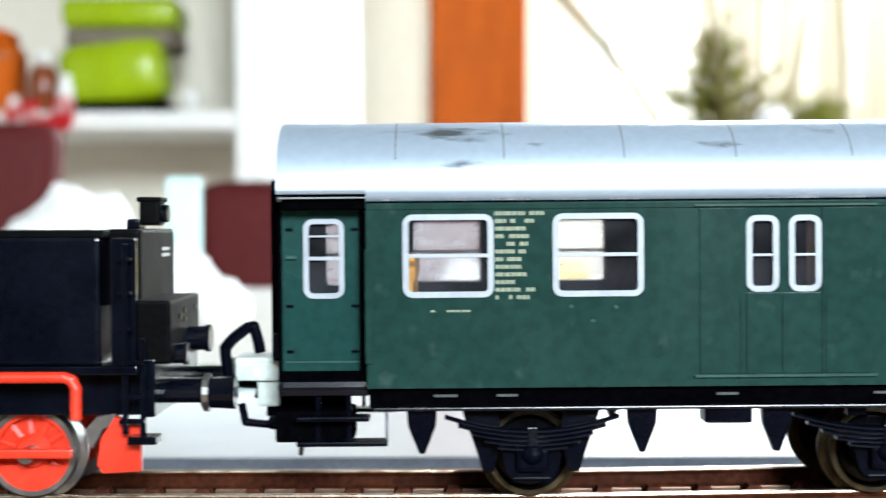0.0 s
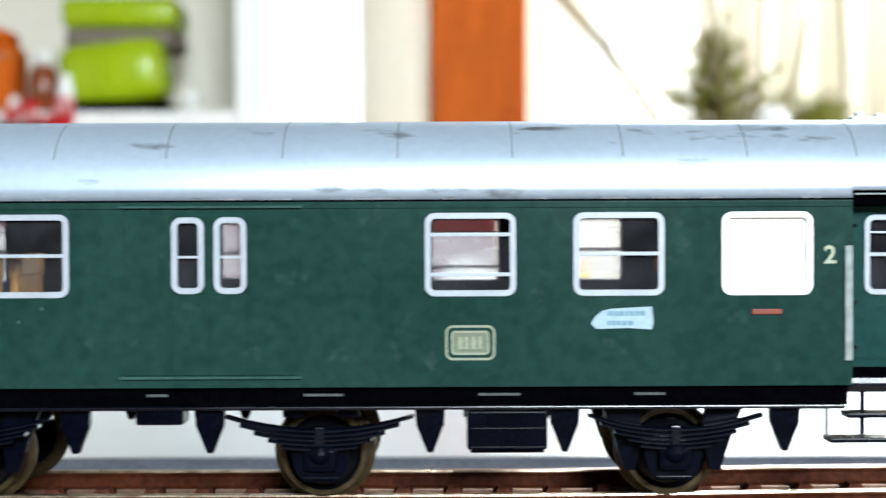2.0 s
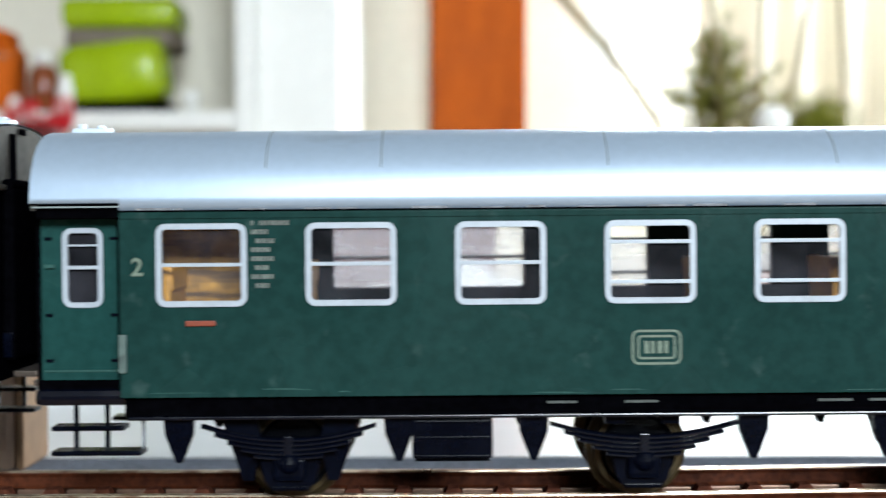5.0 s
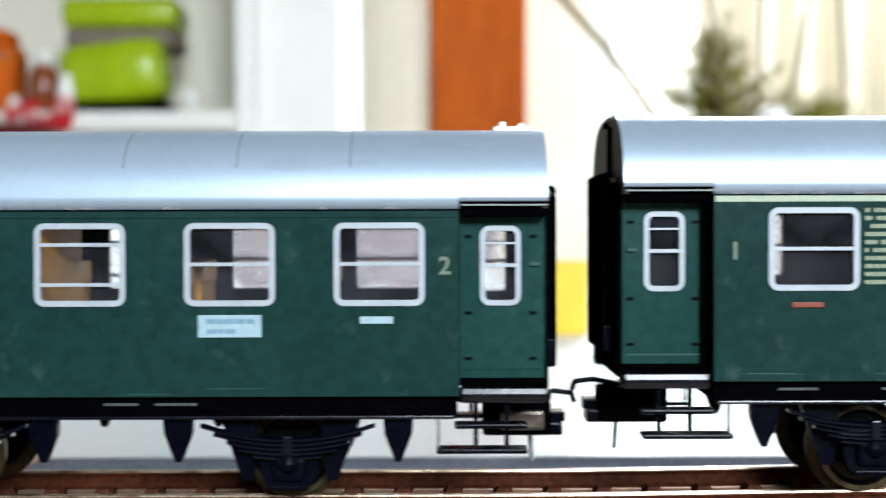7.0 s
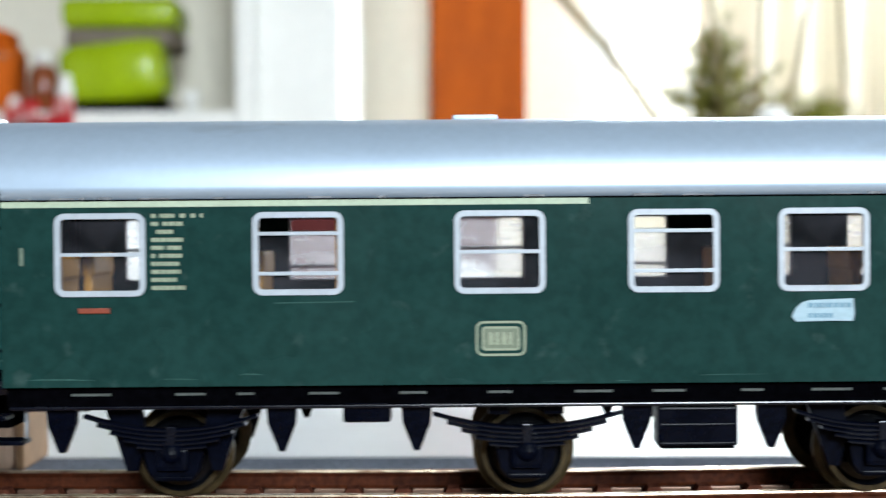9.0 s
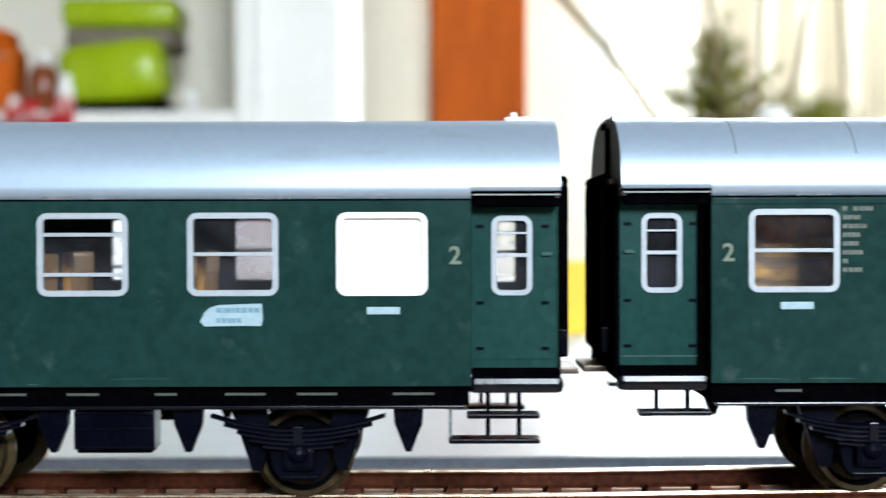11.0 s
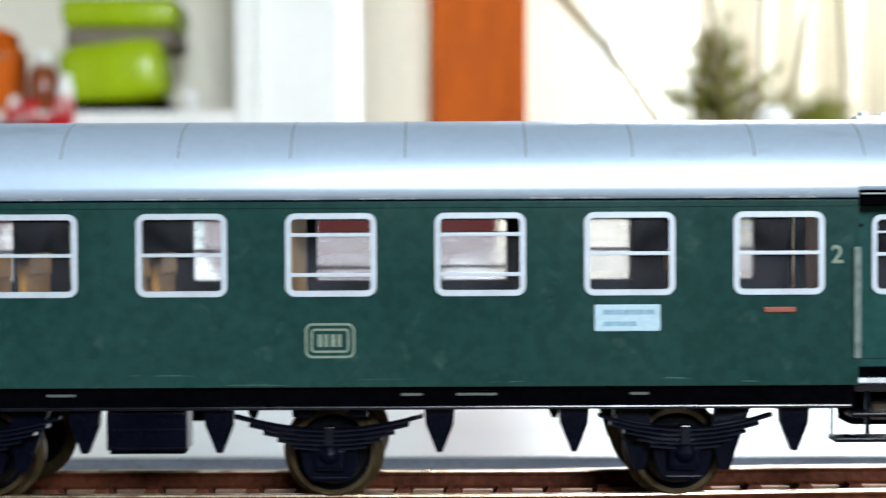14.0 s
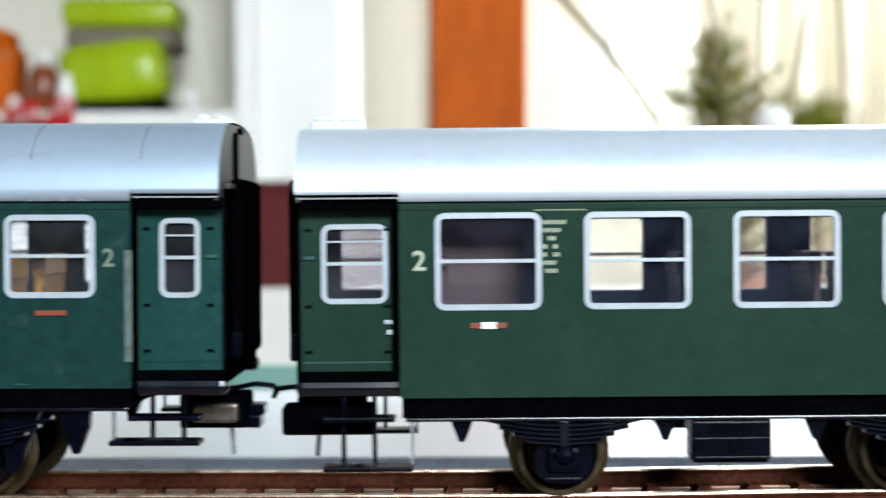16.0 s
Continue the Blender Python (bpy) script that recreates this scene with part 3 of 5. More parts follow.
    BLUE = mat("pale_blue_card", (0.45, 0.50, 0.72), 0.5, 0, 0.06, 90)
    stuff("blue_box", "pale blue card box on the table", "box", box(bmesh.new(), -0.012, 0.012, -0.02, 0.02, 0, 0.010, 0.001), BLUE, (-0.022, 0.52, base))
    AQUA = mat("pale_aqua_carton", (0.55, 0.74, 0.72), 0.5, 0, 0.06, 90)
    stuff("aqua_carton", "tall pale aqua carton at the table's far edge", "carton", box(bmesh.new(), -0.010, 0.010, -0.01, 0.01, 0, 0.078, 0.001), AQUA, (-0.170, 0.68, base))
    TAN = mat("tan_cardboard", (0.52, 0.35, 0.25), 0.7, 0, 0.08, 200, coarse=25)
    KRAFT = mat("brown_cardboard", (0.36, 0.20, 0.10), 0.7, 0, 0.12, 200, coarse=25)
    c = thing("cardboard_box", (-0.0733, 0.0605, TABLE), "small tan cardboard box standing behind the track", "box")
    part("carton", box(bmesh.new(), -0.036, -0.0016, -0.0075, 0.0075, 0, 0.027, 0.0012), TAN, c)
    part("sleeve", box(bmesh.new(), -0.0014, 0.0, -0.0070, 0.0075, 0, 0.0264, 0.0005), KRAFT, c, "brown cardboard sleeve")
    part("flap", box(bmesh.new(), -0.030, -0.008, -0.0084, -0.0076, 0.012, 0.0265, 0.0003), TAN, c)



def lathe_up(profile, seg=24):
    """Turns (radius, z) pairs about the z axis."""
    bm = bmesh.new()
    rings = [[bm.verts.new((r * math.cos(6.28319 * i / seg), r * math.sin(6.28319 * i / seg), z)) for i in range(seg)] for r, z in profile]
    for a, b in zip(rings, rings[1:]):
        for i in range(seg):
            bm.faces.new((a[i], a[(i + 1) % seg], b[(i + 1) % seg], b[i]))
    bm.faces.new(rings[0])
    bm.faces.new(rings[-1][::-1])
    return bm


# ---- the track ----
def rise(x):
    """The track climbs a little towards +x."""
    s = min(max((x - 0.010) / 0.05, 0), 1)
    return 0.00050 * s * s * (3 - 2 * s)


def track():
    tr = thing("track", (0, 0, RAIL), "three-rail model railway track on a rust-brown tin bed", "railway track")
    xs = [-0.60 + 0.01 * i for i in range(121)]

    def strip(outline):
        bm = bmesh.new()
        rows = [[bm.verts.new((x, y, z + rise(x))) for y, z in outline] for x in xs]
        n = len(outline)
        for a, b in zip(rows, rows[1:]):
            for i in range(n):
                bm.faces.new((a[i], b[i], b[(i + 1) % n], a[(i + 1) % n]))
        bm.faces.new(rows[0])
        bm.faces.new(rows[-1][::-1])
        return bm

    def mm(*pts):
        return [(a * MM, b * MM) for a, b in pts]

    part("bed", strip(mm((-20, -8.5), (-15.5, -3.0), (15.5, -3.0), (20, -8.5))), BED, tr, "rust-brown embossed tin bed")
    for s in (-1, 1):
        rail = part("rail", strip(mm((s * 8.25 - 0.9, -3.0), (s * 8.25 - 0.9, -2.5), (s * 8.25 - 0.35, -2.1), (s * 8.25 - 0.35, -0.9), (s * 8.25 - 0.55, -0.5), (s * 8.25 - 0.55, -0.27), (s * 8.25 + 0.55, -0.27), (s * 8.25 + 0.55, -0.5), (s * 8.25 + 0.35, -0.9), (s * 8.25 + 0.35, -2.1), (s * 8.25 + 0.9, -2.5), (s * 8.25 + 0.9, -3.0))), RUST, tr, "rust-brown rail with a worn bright head")
        part("rail_head", strip(mm((s * 8.25 - 0.55, -0.265), (s * 8.25 - 0.5, -0.05), (s * 8.25 - 0.35, 0), (s * 8.25 + 0.35, 0), (s * 8.25 + 0.5, -0.05), (s * 8.25 + 0.55, -0.265))), RAILM, rail, "worn bright running surface")
    sl = emit("sleeper", box(bmesh.new(), -1.35 * MM, 1.35 * MM, -14 * MM, 14 * MM, -3.2 * MM, -2.35 * MM, 0.0002), SLEEPER)
    st = emit("contact_stud", prism(bmesh.new(), [(x * MM, z * MM) for x, z in ((-1.7, -2.95), (1.7, -2.95), (1.2, -2.0), (0.75, -1.3), (-0.75, -1.3), (-1.2, -2.0))], 1.2 * MM, 3.6 * MM), STUD)
    st2 = emit("contact_strip", box(bmesh.new(), -2.1 * MM, 2.1 * MM, 4.3 * MM, 4.9 * MM, -2.9 * MM, -1.95 * MM, 0.0001), STRIP)
    for i in range(-60, 61):
        x = (i * 6.75 + 1.3) * MM
        place("sleeper", sl, tr, (x, 0, rise(x)))
        place("contact_stud", st, tr, (x, 0, rise(x)))
        place("contact_strip", st2, tr, (x + 3.37 * MM, 0, rise(x)))


# ---- the train ----
EAVE, SILL, SIDE, DOORY = 36.9, 14.4, 16.6, 12.9
ARCH = ((0.0, 0.0), (0.12, 1.6), (0.50, 3.4), (1.15, 5.0), (2.15, 6.6), (3.5, 7.95), (5.2, 9.0), (7.2, 9.7), (9.6, 10.1), (13.0, 10.35), (16.6, 10.45))


def window_mesh(w, h, kind, t=0.70):
    """A silver frame with its bars; kind: split, open, plain, door."""
    bm = ring(bmesh.new(), w * MM, h * MM, 1.2 * MM, t * MM, -0.22 * MM, 0.35 * MM)
    bars = {"split": (0.03,), "open": (h * 0.5 - 2.6, -h * 0.5 + 2.6), "plain": (), "door": (0.03, 0.28 * h), "slit": (-0.02 * h,)}[kind]
    for z in bars:
        t2 = 0.22 if z != 0.28 * h else 0.12
        if kind == "slit":
            t2 = 0.15
        box(bm, (-w / 2 + t * 0.7) * MM, (w / 2 - t * 0.7) * MM, -0.14 * MM, 0.2 * MM, (z - t2) * MM, (z + t2) * MM, 0.00004)
    return emit("window_frame", bm, SILVER)


def pane_mesh(w, h, kind, material):
    bm = bmesh.new()
    top = h / 2 - 0.5 if kind != "open" else h / 2 - 2.5
    box(bm, (-w / 2 + 0.5) * MM, (w / 2 - 0.5) * MM, 0.40 * MM, 0.60 * MM, (-h / 2 + 0.5) * MM, top * MM)
    return emit("pane", bm, material)


def wheelset_part(parent, u, r=5.5, red=False):
    """An axle with two flanged wheels, turned about y."""
    ax = place("wheelset", shared(("axle", r), lambda: emit("axle", lathe(bmesh.new(), [(0.001, -0.0125), (0.001, 0.0125)], 12), AXLE)), parent, (u * MM, 0, r * MM), "wheelset with dark wheels and bright tyres" if not red else "wheelset with red spoked wheels")

    def disc():
        if red:
            bm = lathe(bmesh.new(), [(0.0018, -0.0009), (0.0024, -0.0004), (0.0024, 0.0012), (0.0015, 0.0012)], 20)
            lathe(bm, [((r - 1.2) * MM, -0.0008), ((r - 0.5) * MM, -0.0008), ((r - 0.5) * MM, 0.001), ((r - 1.2) * MM, 0.001), ((r - 1.2) * MM, -0.0008)], 32, False)
            prism(bm, [((r - 1.0) * MM * math.cos(radians(q)), (r - 1.0) * MM * math.sin(radians(q))) for q in range(200, 341, 10)], -0.0007, 0.0006)
            lathe(bm, [(0.0018, 0.0002), ((r - 0.9) * MM, 0.0002), ((r - 0.9) * MM, 0.0008), (0.0018, 0.0008), (0.0018, 0.0002)], 32, False)
            return emit("wheel_disc", bm, RED, False)
        return emit("wheel_disc", lathe(bmesh.new(), [(0.0012, -0.0011), (0.0016, -0.0010), (0.0022, -0.0003), ((r - 1.3) * MM, -0.0002), ((r - 0.75) * MM, -0.0009), ((r - 0.7) * MM, 0.0014), (0.0015, 0.0014)], 36), WHEEL, False)

    def tyre():
        return emit("tyre", lathe(bmesh.new(), [((r - 0.72) * MM, -0.0010), ((r - 0.1) * MM, -0.0010), (r * MM, -0.0008), ((r + 0.05) * MM, 0.0008), ((r + 0.9) * MM, 0.0012), ((r + 0.95) * MM, 0.0017), ((r - 0.7) * MM, 0.0018), ((r - 0.72) * MM, -0.0010)], 40, False), AXLE if red else TYRE, False)

    for s in (-1, 1):
        turn = None if s < 0 else (0, 0, 180)
        place("wheel_disc", shared(("disc", r, red), disc), ax, (0, s * 0.0088, 0), turn=turn)
        if red:
            for k in range(11):
                place("spoke", shared(("spoke", r), lambda: emit("spoke", cyl(bmesh.new(), (0.0012, 0, 0), ((r - 0.8) * MM, 0.0003, 0), 0.0006, 0.00045, 8), RED)), ax, (0, s * 0.0088, 0), turn=(0, k * 360 / 11, 0 if s < 0 else 0))
        place("tyre", shared(("tyre", r, red), tyre), ax, (0, s * 0.0088, 0), "worn bright steel tyre" if red else "worn brass-coloured tyre", turn)
    return ax


def spring_mesh(half):
    """A leaf spring of five leaves, bowed downwards."""
    bm = bmesh.new()
    for k in range(5):
        hw = half * (1 - 0.15 * k)
        n = 10
        row = []
        for i in range(n + 1):
            x = -hw + 2 * hw * i / n
            z = -0.55 * k + 1.75 * (x / half) ** 2
            row.append([bm.verts.new((x * MM, y * MM, (z + d) * MM)) for y, d in ((-0.7, 0), (0.7, 0), (0.7, 0.40), (-0.50, 0.40), (-0.7, 0.22))])
        for a, b in zip(row, row[1:]):
            for i in range(5):
                bm.faces.new((a[i], b[i], b[(i + 1) % 5], a[(i + 1) % 5]))
        bm.faces.new(row[0])
        bm.faces.new(row[-1][::-1])
    box(bm, -0.55 * MM, 0.55 * MM, -0.95 * MM, 0.8 * MM, -2.5 * MM, 0.7 * MM, 0.0001)
    return emit("leaf_spring", bm, BLACK_GLOSS)


def axlebox_mesh():
    bm = prism(bmesh.new(), [(x * MM, z * MM) for x, z in ((-3.0, 0.6), (3.0, 0.6), (3.6, -0.8), (3.1, -2.9), (2.2, -4.2), (-2.2, -4.2), (-3.1, -2.9), (-3.6, -0.8))], -0.3 * MM, 2.0 * MM)
    box(bm, -2.0 * MM, 2.0 * MM, -1.5 * MM, -0.2 * MM, -2.9 * MM, 0.3 * MM, 0.0007)
    bmesh.ops.create_uvsphere(bm, u_segments=16, v_segments=10, radius=0.0014, matrix=Matrix.Translation((0, -0.0011, -0.0006)))
    box(bm, -2.2 * MM, 2.2 * MM, -0.7 * MM, 0.2 * MM, -4.0 * MM, -3.6 * MM, 0.0001)
    return emit("axle_box", bm, BLACK, False)


def guard_mesh():
    """The splayed axle guard beside an end axle."""
    bm = bmesh.new()
    for s in (-1, 1):
        prism(bm, [(s * x * MM, z * MM) for x, z in ((9.0, 18.2), (4.4, 18.2), (3.6, 14.0), (4.6, 9.2), (5.9, 9.2), (7.2, 13.2))], 0, 1.2 * MM)
    return emit("axle_guard", bm, BLACK)


def bracket_mesh():
    bm = prism(bmesh.new(), [(x * MM, z * MM) for x, z in ((-1.9, 4.9), (1.9, 4.9), (1.7, 1.9), (0.35, -1.5), (-0.35, -1.5), (-1.7, 1.9))], 0, 1.3 * MM)
    return emit("spring_bracket", bm, BLACK)


def roof_mesh(name, u0, u1, inset0, inset1, material, half=SIDE, base=EAVE, arch=ARCH):
    """The arched roof shell with its end caps; over the entrances (inset) the eaves are cut higher."""
    bm = bmesh.new()
    k = half / 16.6

    def section(u, lift):
        pts = [(-half + a * k, base + b) for a, b in arch]
        pts[0] = (pts[0][0] - 0.0, base + lift)
        pts = pts + [(-y, z) for y, z in reversed(pts[:-1])]
        return [bm.verts.new((u * MM, y * MM, z * MM)) for y, z in pts]

    for a0, a1, lift in ((u0, inset0, 0.95), (inset0, inset1, 0.0), (inset1, u1, 0.95)):
        n = max(1, int((a1 - a0) / 12))
        rows = [section(a0 + (a1 - a0) * i / n, lift) for i in range(n + 1)]
        for a, b in zip(rows, rows[1:]):
            for i in range(len(a) - 1):
                bm.faces.new((a[i], b[i], b[i + 1], a[i + 1]))
            bm.faces.new((a[0], a[-1], b[-1], b[0]))
    me = emit(name, bm, material, True)
    return me


def roof_end_mesh(half=SIDE, base=EAVE, arch=ARCH):
    k = half / 16.6 * 0.97
    pts = [(-half * 0.97 + a * k, base + 0.1 + b * 0.965) for a, b in arch]
    pts = pts + [(-y, z) for y, z in reversed(pts[:-1])]
    bm = bmesh.new()
    rows = [[bm.verts.new((x * MM, y * MM, z * MM)) for y, z in pts] for x in (-0.25, 0.25)]
    n = len(pts)
    bm.faces.new(rows[0])
    bm.faces.new(rows[1][::-1])
    for i in range(n):
        bm.faces.new((rows[0][i], rows[1][i], rows[1][(i + 1) % n], rows[0][(i + 1) % n]))
    return emit("roof_end", bm, ROOF_END)


def inscription(parent, u, z, w, h, lines, material, y, seed, name="inscription", label="column of unreadable cream lettering"):
    """Unreadable writing as rows of small bars."""
    rnd = random.Random(seed)
    bm = bmesh.new()
    step = h / lines
    for i in range(lines):
        length = w * rnd.uniform(0.45, 0.75) if i else w
        x = 0.0
        while x < length:
            d = rnd.uniform(0.35, 0.75)
            if rnd.random() < 0.85:
                z1 = z - i * step
                box(bm, (u + x) * MM, (u + x + d * 0.85) * MM, y - 0.00004, y + 0.00002, (z1 - step * 0.52) * MM, z1 * MM)
            x += d
    tagged(part(name, bm, material, parent, label), label, kind="stuff")


def crest(parent, u, z, y, ink=None):
    """The railway's mark: a framed panel with plain bars."""
    ink = ink or CREAM
    bm = ring(bmesh.new(), 6.0 * MM, 4.2 * MM, 0.9 * MM, 0.28 * MM, -0.00008, 0.00004)
    ring(bm, 4.6 * MM, 2.9 * MM, 0.5 * MM, 0.26 * MM, -0.00008, 0.00004)
    for x, w in ((-1.2, 0.28), (-0.45, 0.22), (0.4, 0.28), (1.15, 0.22)):
        box(bm, (x - w) * MM, (x + w) * MM, -0.00008, 0.00004, -0.75 * MM, 0.75 * MM)
    e = part("emblem", bm, ink, parent, "cream framed emblem", at=(u * MM, y, z * MM))
    if ink == CREAM:
        part("emblem_panel", box(bmesh.new(), -2.05 * MM, 2.05 * MM, -0.00004, 0.00003, -1.2 * MM, 1.2 * MM), EMBLEM, e, "dull cream panel")


def steps(parent, u, w, y, o, low=0.0, broken=False):
    """A two-tier step; its lower board reaches further towards the coach's middle (o = 1 or -1)."""
    s = part("footstep", box(bmesh.new(), -w / 2 * MM, w / 2 * MM, -1.6 * MM, 1.4 * MM, 10.35 * MM, 10.95 * MM, 0.0002), BLACK, parent, "black entrance step with its lower board missing" if broken else "two-tier black entrance step", at=(u * MM, y, 0))
    for x in (-2.0 * o, 1.8 * o):
        part("hanger", box(bmesh.new(), (x - 0.28) * MM, (x + 0.28) * MM, 0.6 * MM, 1.0 * MM, (10.2 if broken else 7.15 - low) * MM, 13.6 * MM), BLACK, s)
    a, b = sorted((-w / 2 * o, (w / 2 + 2.2) * o))
    if broken:
        return s
    part("board", box(bmesh.new(), a * MM, b * MM, -2.0 * MM, 1.2 * MM, (7.40 - low) * MM, (8.0 - low) * MM, 0.0002), BLACK, s)
    x = (w / 2 + 2.0) * o
    part("stay", box(bmesh.new(), (x - 0.18) * MM, (x + 0.18) * MM, -0.2 * MM, 0.2 * MM, (7.7 - low) * MM, 12.4 * MM), SEAM, s)
    return s


SPLIT, OPEN_, WHITE_ = "split", "open", "white"


def coach(name, label, at, windows, body_mat, roof_mat, extra, seed, box_u=74.0, small_box=36.4, U0=-15.2, B0=-4.4, B1=122.9, U1=133.7, axles=(15.5, 58.7, 101.9), door0=-9.8, door1=128.0, ww=10.9, wh=10.0, wz=30.3, dw=5.0, eave=EAVE, hooks=(True, False), sill=SILL, drop=0.0, arch=ARCH, guards=True, glass=PANE, seats=SEATS, spring=0.0):
    """A three-axle passenger coach. u runs along it in millimetres from its first window's edge."""
    c = thing(name, at, label, "model train coach", "coaches of the train")
    holes = []
    for u, kind in windows:
        w = ww if kind != "slit" else 3.9
        h = wh if kind != "slit" else 9.2
        holes.append(((u + 0.5) * MM, (u + w - 0.5) * MM, (wz - h / 2 + 0.5) * MM, (wz + h / 2 - 0.5) * MM))
    hollow = wall_mesh("body_side", B0 * MM, B1 * MM, sill * MM, eave * MM, holes, -SIDE * MM, 0.9 * MM, body_mat)
    place("body_side", hollow, c)
    hollow = wall_mesh("body_side", B0 * MM, B1 * MM, sill * MM, eave * MM, holes, SIDE * MM, -0.9 * MM, body_mat)
    place("body_side", hollow, c)
    for s in (-1, 1):
        for u, kind in windows:
            w = ww if kind != "slit" else 3.9
            h = wh if kind != "slit" else 9.2
            frame_kind = {"white": "plain", "slit": "slit", "split": "split", "open": "open"}[kind]
            me = shared(("win", w, h, frame_kind), lambda: window_mesh(w, h, frame_kind))
            if kind == "white" and s < 0:
                me.materials[0] = OPAL
            turn = None if s < 0 else (0, 0, 180)
            f = place("window", me, c, ((u + w / 2) * MM, s * SIDE * MM, wz * MM), "silver-framed coach window" + (", slid open at the top" if kind == "open" else ", blanked white" if kind == "white" else ""), turn)
            if kind == "white" and s < 0:
                me = shared(("opal", w, h), lambda: pane_mesh(w, h, "plain", OPAL))
            else:
                plastic = glass if s < 0 or glass != PANE else PANE_DUSTY
                me = shared(("pane", w, h, kind, plastic.name), lambda: pane_mesh(w, h, kind, plastic))
            place("pane", me, f)
    rnd = random.Random(seed + 20)
    if body_mat == GREEN_TEAL:
        bm = bmesh.new()
        x = B0 + 3
        while x < B1 - 12:
            w = rnd.uniform(1.5, 9.0)
            z = sill + rnd.choice((0.25, 0.5, 0.9, 1.4))
            h = rnd.uniform(0.05, 0.12)
            prism(bm, [(x * MM, z * MM), ((x + w) * MM, (z + rnd.uniform(-0.1, 0.1)) * MM), ((x + w * 0.6) * MM, (z + h) * MM), ((x + w * 0.2) * MM, (z + h) * MM)], -(SIDE + 0.012) * MM, -(SIDE - 0.05) * MM)
            x += w + rnd.expovariate(0.12)
        tagged(part("rubbed_paint", bm, GREEN_PALE, c), "pale rubbed streaks along the lower edge", kind="stuff")
    if "lettered" not in extra:
        for s in (-1, 1):
            y0, y1 = sorted((s * (SIDE + 0.002), s * (SIDE + 0.14)))
            part("cornice", box(bmesh.new(), (B0 + 0.05) * MM, (B1 - 0.05) * MM, y0 * MM, y1 * MM, (eave - 1.0) * MM, (eave - 0.3) * MM, 0.00005), body_mat, c, "raised green moulding under the eaves")
    # narrow end entrances
    dz0, dz1 = 16.2, eave + 1.0
    for e, (a, b, dc) in enumerate(((U0, B0, door0), (B1, U1, door1))):
        for s in (-1, 1):
            hole = [((dc - dw / 2 + 0.5) * MM, (dc + dw / 2 - 0.5) * MM, (wz - 0.3 - 4.4) * MM, (wz - 0.3 + 4.4) * MM)]
            me = wall_mesh("entrance_door", (a + 0.15) * MM, b * MM, dz0 * MM, dz1 * MM, hole, s * DOORY * MM, -s * 0.8 * MM, GREEN_DOOR if body_mat != GREEN_DARK else body_mat)
            d = place("entrance_door", me, c, label="recessed green entrance door")
            turn = None if s < 0 else (0, 0, 180)
            f = place("door_window", shared(("dwin", dw), lambda: window_mesh(dw, 9.8, "door", 0.64)), d, (dc * MM, s * DOORY * MM, (wz - 0.3) * MM), turn=turn)
            place("door_pane", shared(("dpane", dw, s), lambda: pane_mesh(dw, 9.8, "door", PANE if s < 0 else PANE_DUSTY)), d, (dc * MM, s * DOORY * MM, (wz - 0.3) * MM), turn=turn)
            for z in (18.6, 24.2, 33.6):
                for x in (a + 1.2, b - 1.6):
                    part("hinge", shared_box(0.9, 0.35, 0.25), BLACK, d, at=(x * MM, s * (DOORY + 0.1) * MM, z * MM))
            part("door_grip", box(bmesh.new(), -0.6 * MM, 0.6 * MM, -0.4 * MM, 0.3 * MM, -0.2 * MM, 0.2 * MM), GREEN_PALE, d, at=((a + 1.4 if e == 0 else b - 1.4) * MM, s * (DOORY + 0.1) * MM, 30.2 * MM))
            bm = box(bmesh.new(), (a + 0.6) * MM, (b - 0.5) * MM, -0.15 * MM, 0.15 * MM, 17.2 * MM, 17.4 * MM)
            part("kick_rail", bm, GREEN_PALE if e == 0 else GREEN_DOOR, d, at=(0, s * (DOORY + 0.02) * MM, 0))
            steps(c, (a + b) / 2 + (-1.5 if e else 1.2), 8.8, s * 14.5 * MM, -1 if e else 1, drop * 2.5, e == 0 and "broken_step" in extra)
            part("threshold", box(bmesh.new(), (a + 0.2) * MM, b * MM, -0.5 * MM, 0.3 * MM, 14.9 * MM, 16.19 * MM), BLACK_MATT, c, at=(0, s * DOORY * MM, 0))
            bm = box(bmesh.new(), (a - 0.3) * MM, (b + 0.6) * MM, -0.9 * MM, 0.9 * MM, 13.2 * MM, 15.2 * MM, 0.0008)
            part("entrance_sill", bm, BLACK_GLOSS, c, at=(0, s * (DOORY + 0.9) * MM, 0))
        # bulkhead between entrance and saloon, and the black end wall with its gangway
        bx = b if e == 0 else a
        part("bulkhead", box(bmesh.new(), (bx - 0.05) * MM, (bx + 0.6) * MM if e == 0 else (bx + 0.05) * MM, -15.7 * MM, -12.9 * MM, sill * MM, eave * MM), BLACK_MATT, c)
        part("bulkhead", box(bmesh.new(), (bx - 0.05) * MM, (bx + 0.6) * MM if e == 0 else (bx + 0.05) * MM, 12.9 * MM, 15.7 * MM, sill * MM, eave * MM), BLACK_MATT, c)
        ex, o = (a, -1) if e == 0 else (b, 1)
        for s in (-1, 1):
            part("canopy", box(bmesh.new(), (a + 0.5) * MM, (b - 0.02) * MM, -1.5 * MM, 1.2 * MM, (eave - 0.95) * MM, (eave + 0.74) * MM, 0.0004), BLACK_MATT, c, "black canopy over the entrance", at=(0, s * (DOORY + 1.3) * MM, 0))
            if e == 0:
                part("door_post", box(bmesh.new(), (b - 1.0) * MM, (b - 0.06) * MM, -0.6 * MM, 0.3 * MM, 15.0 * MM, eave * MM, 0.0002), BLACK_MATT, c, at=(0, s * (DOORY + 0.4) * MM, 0))
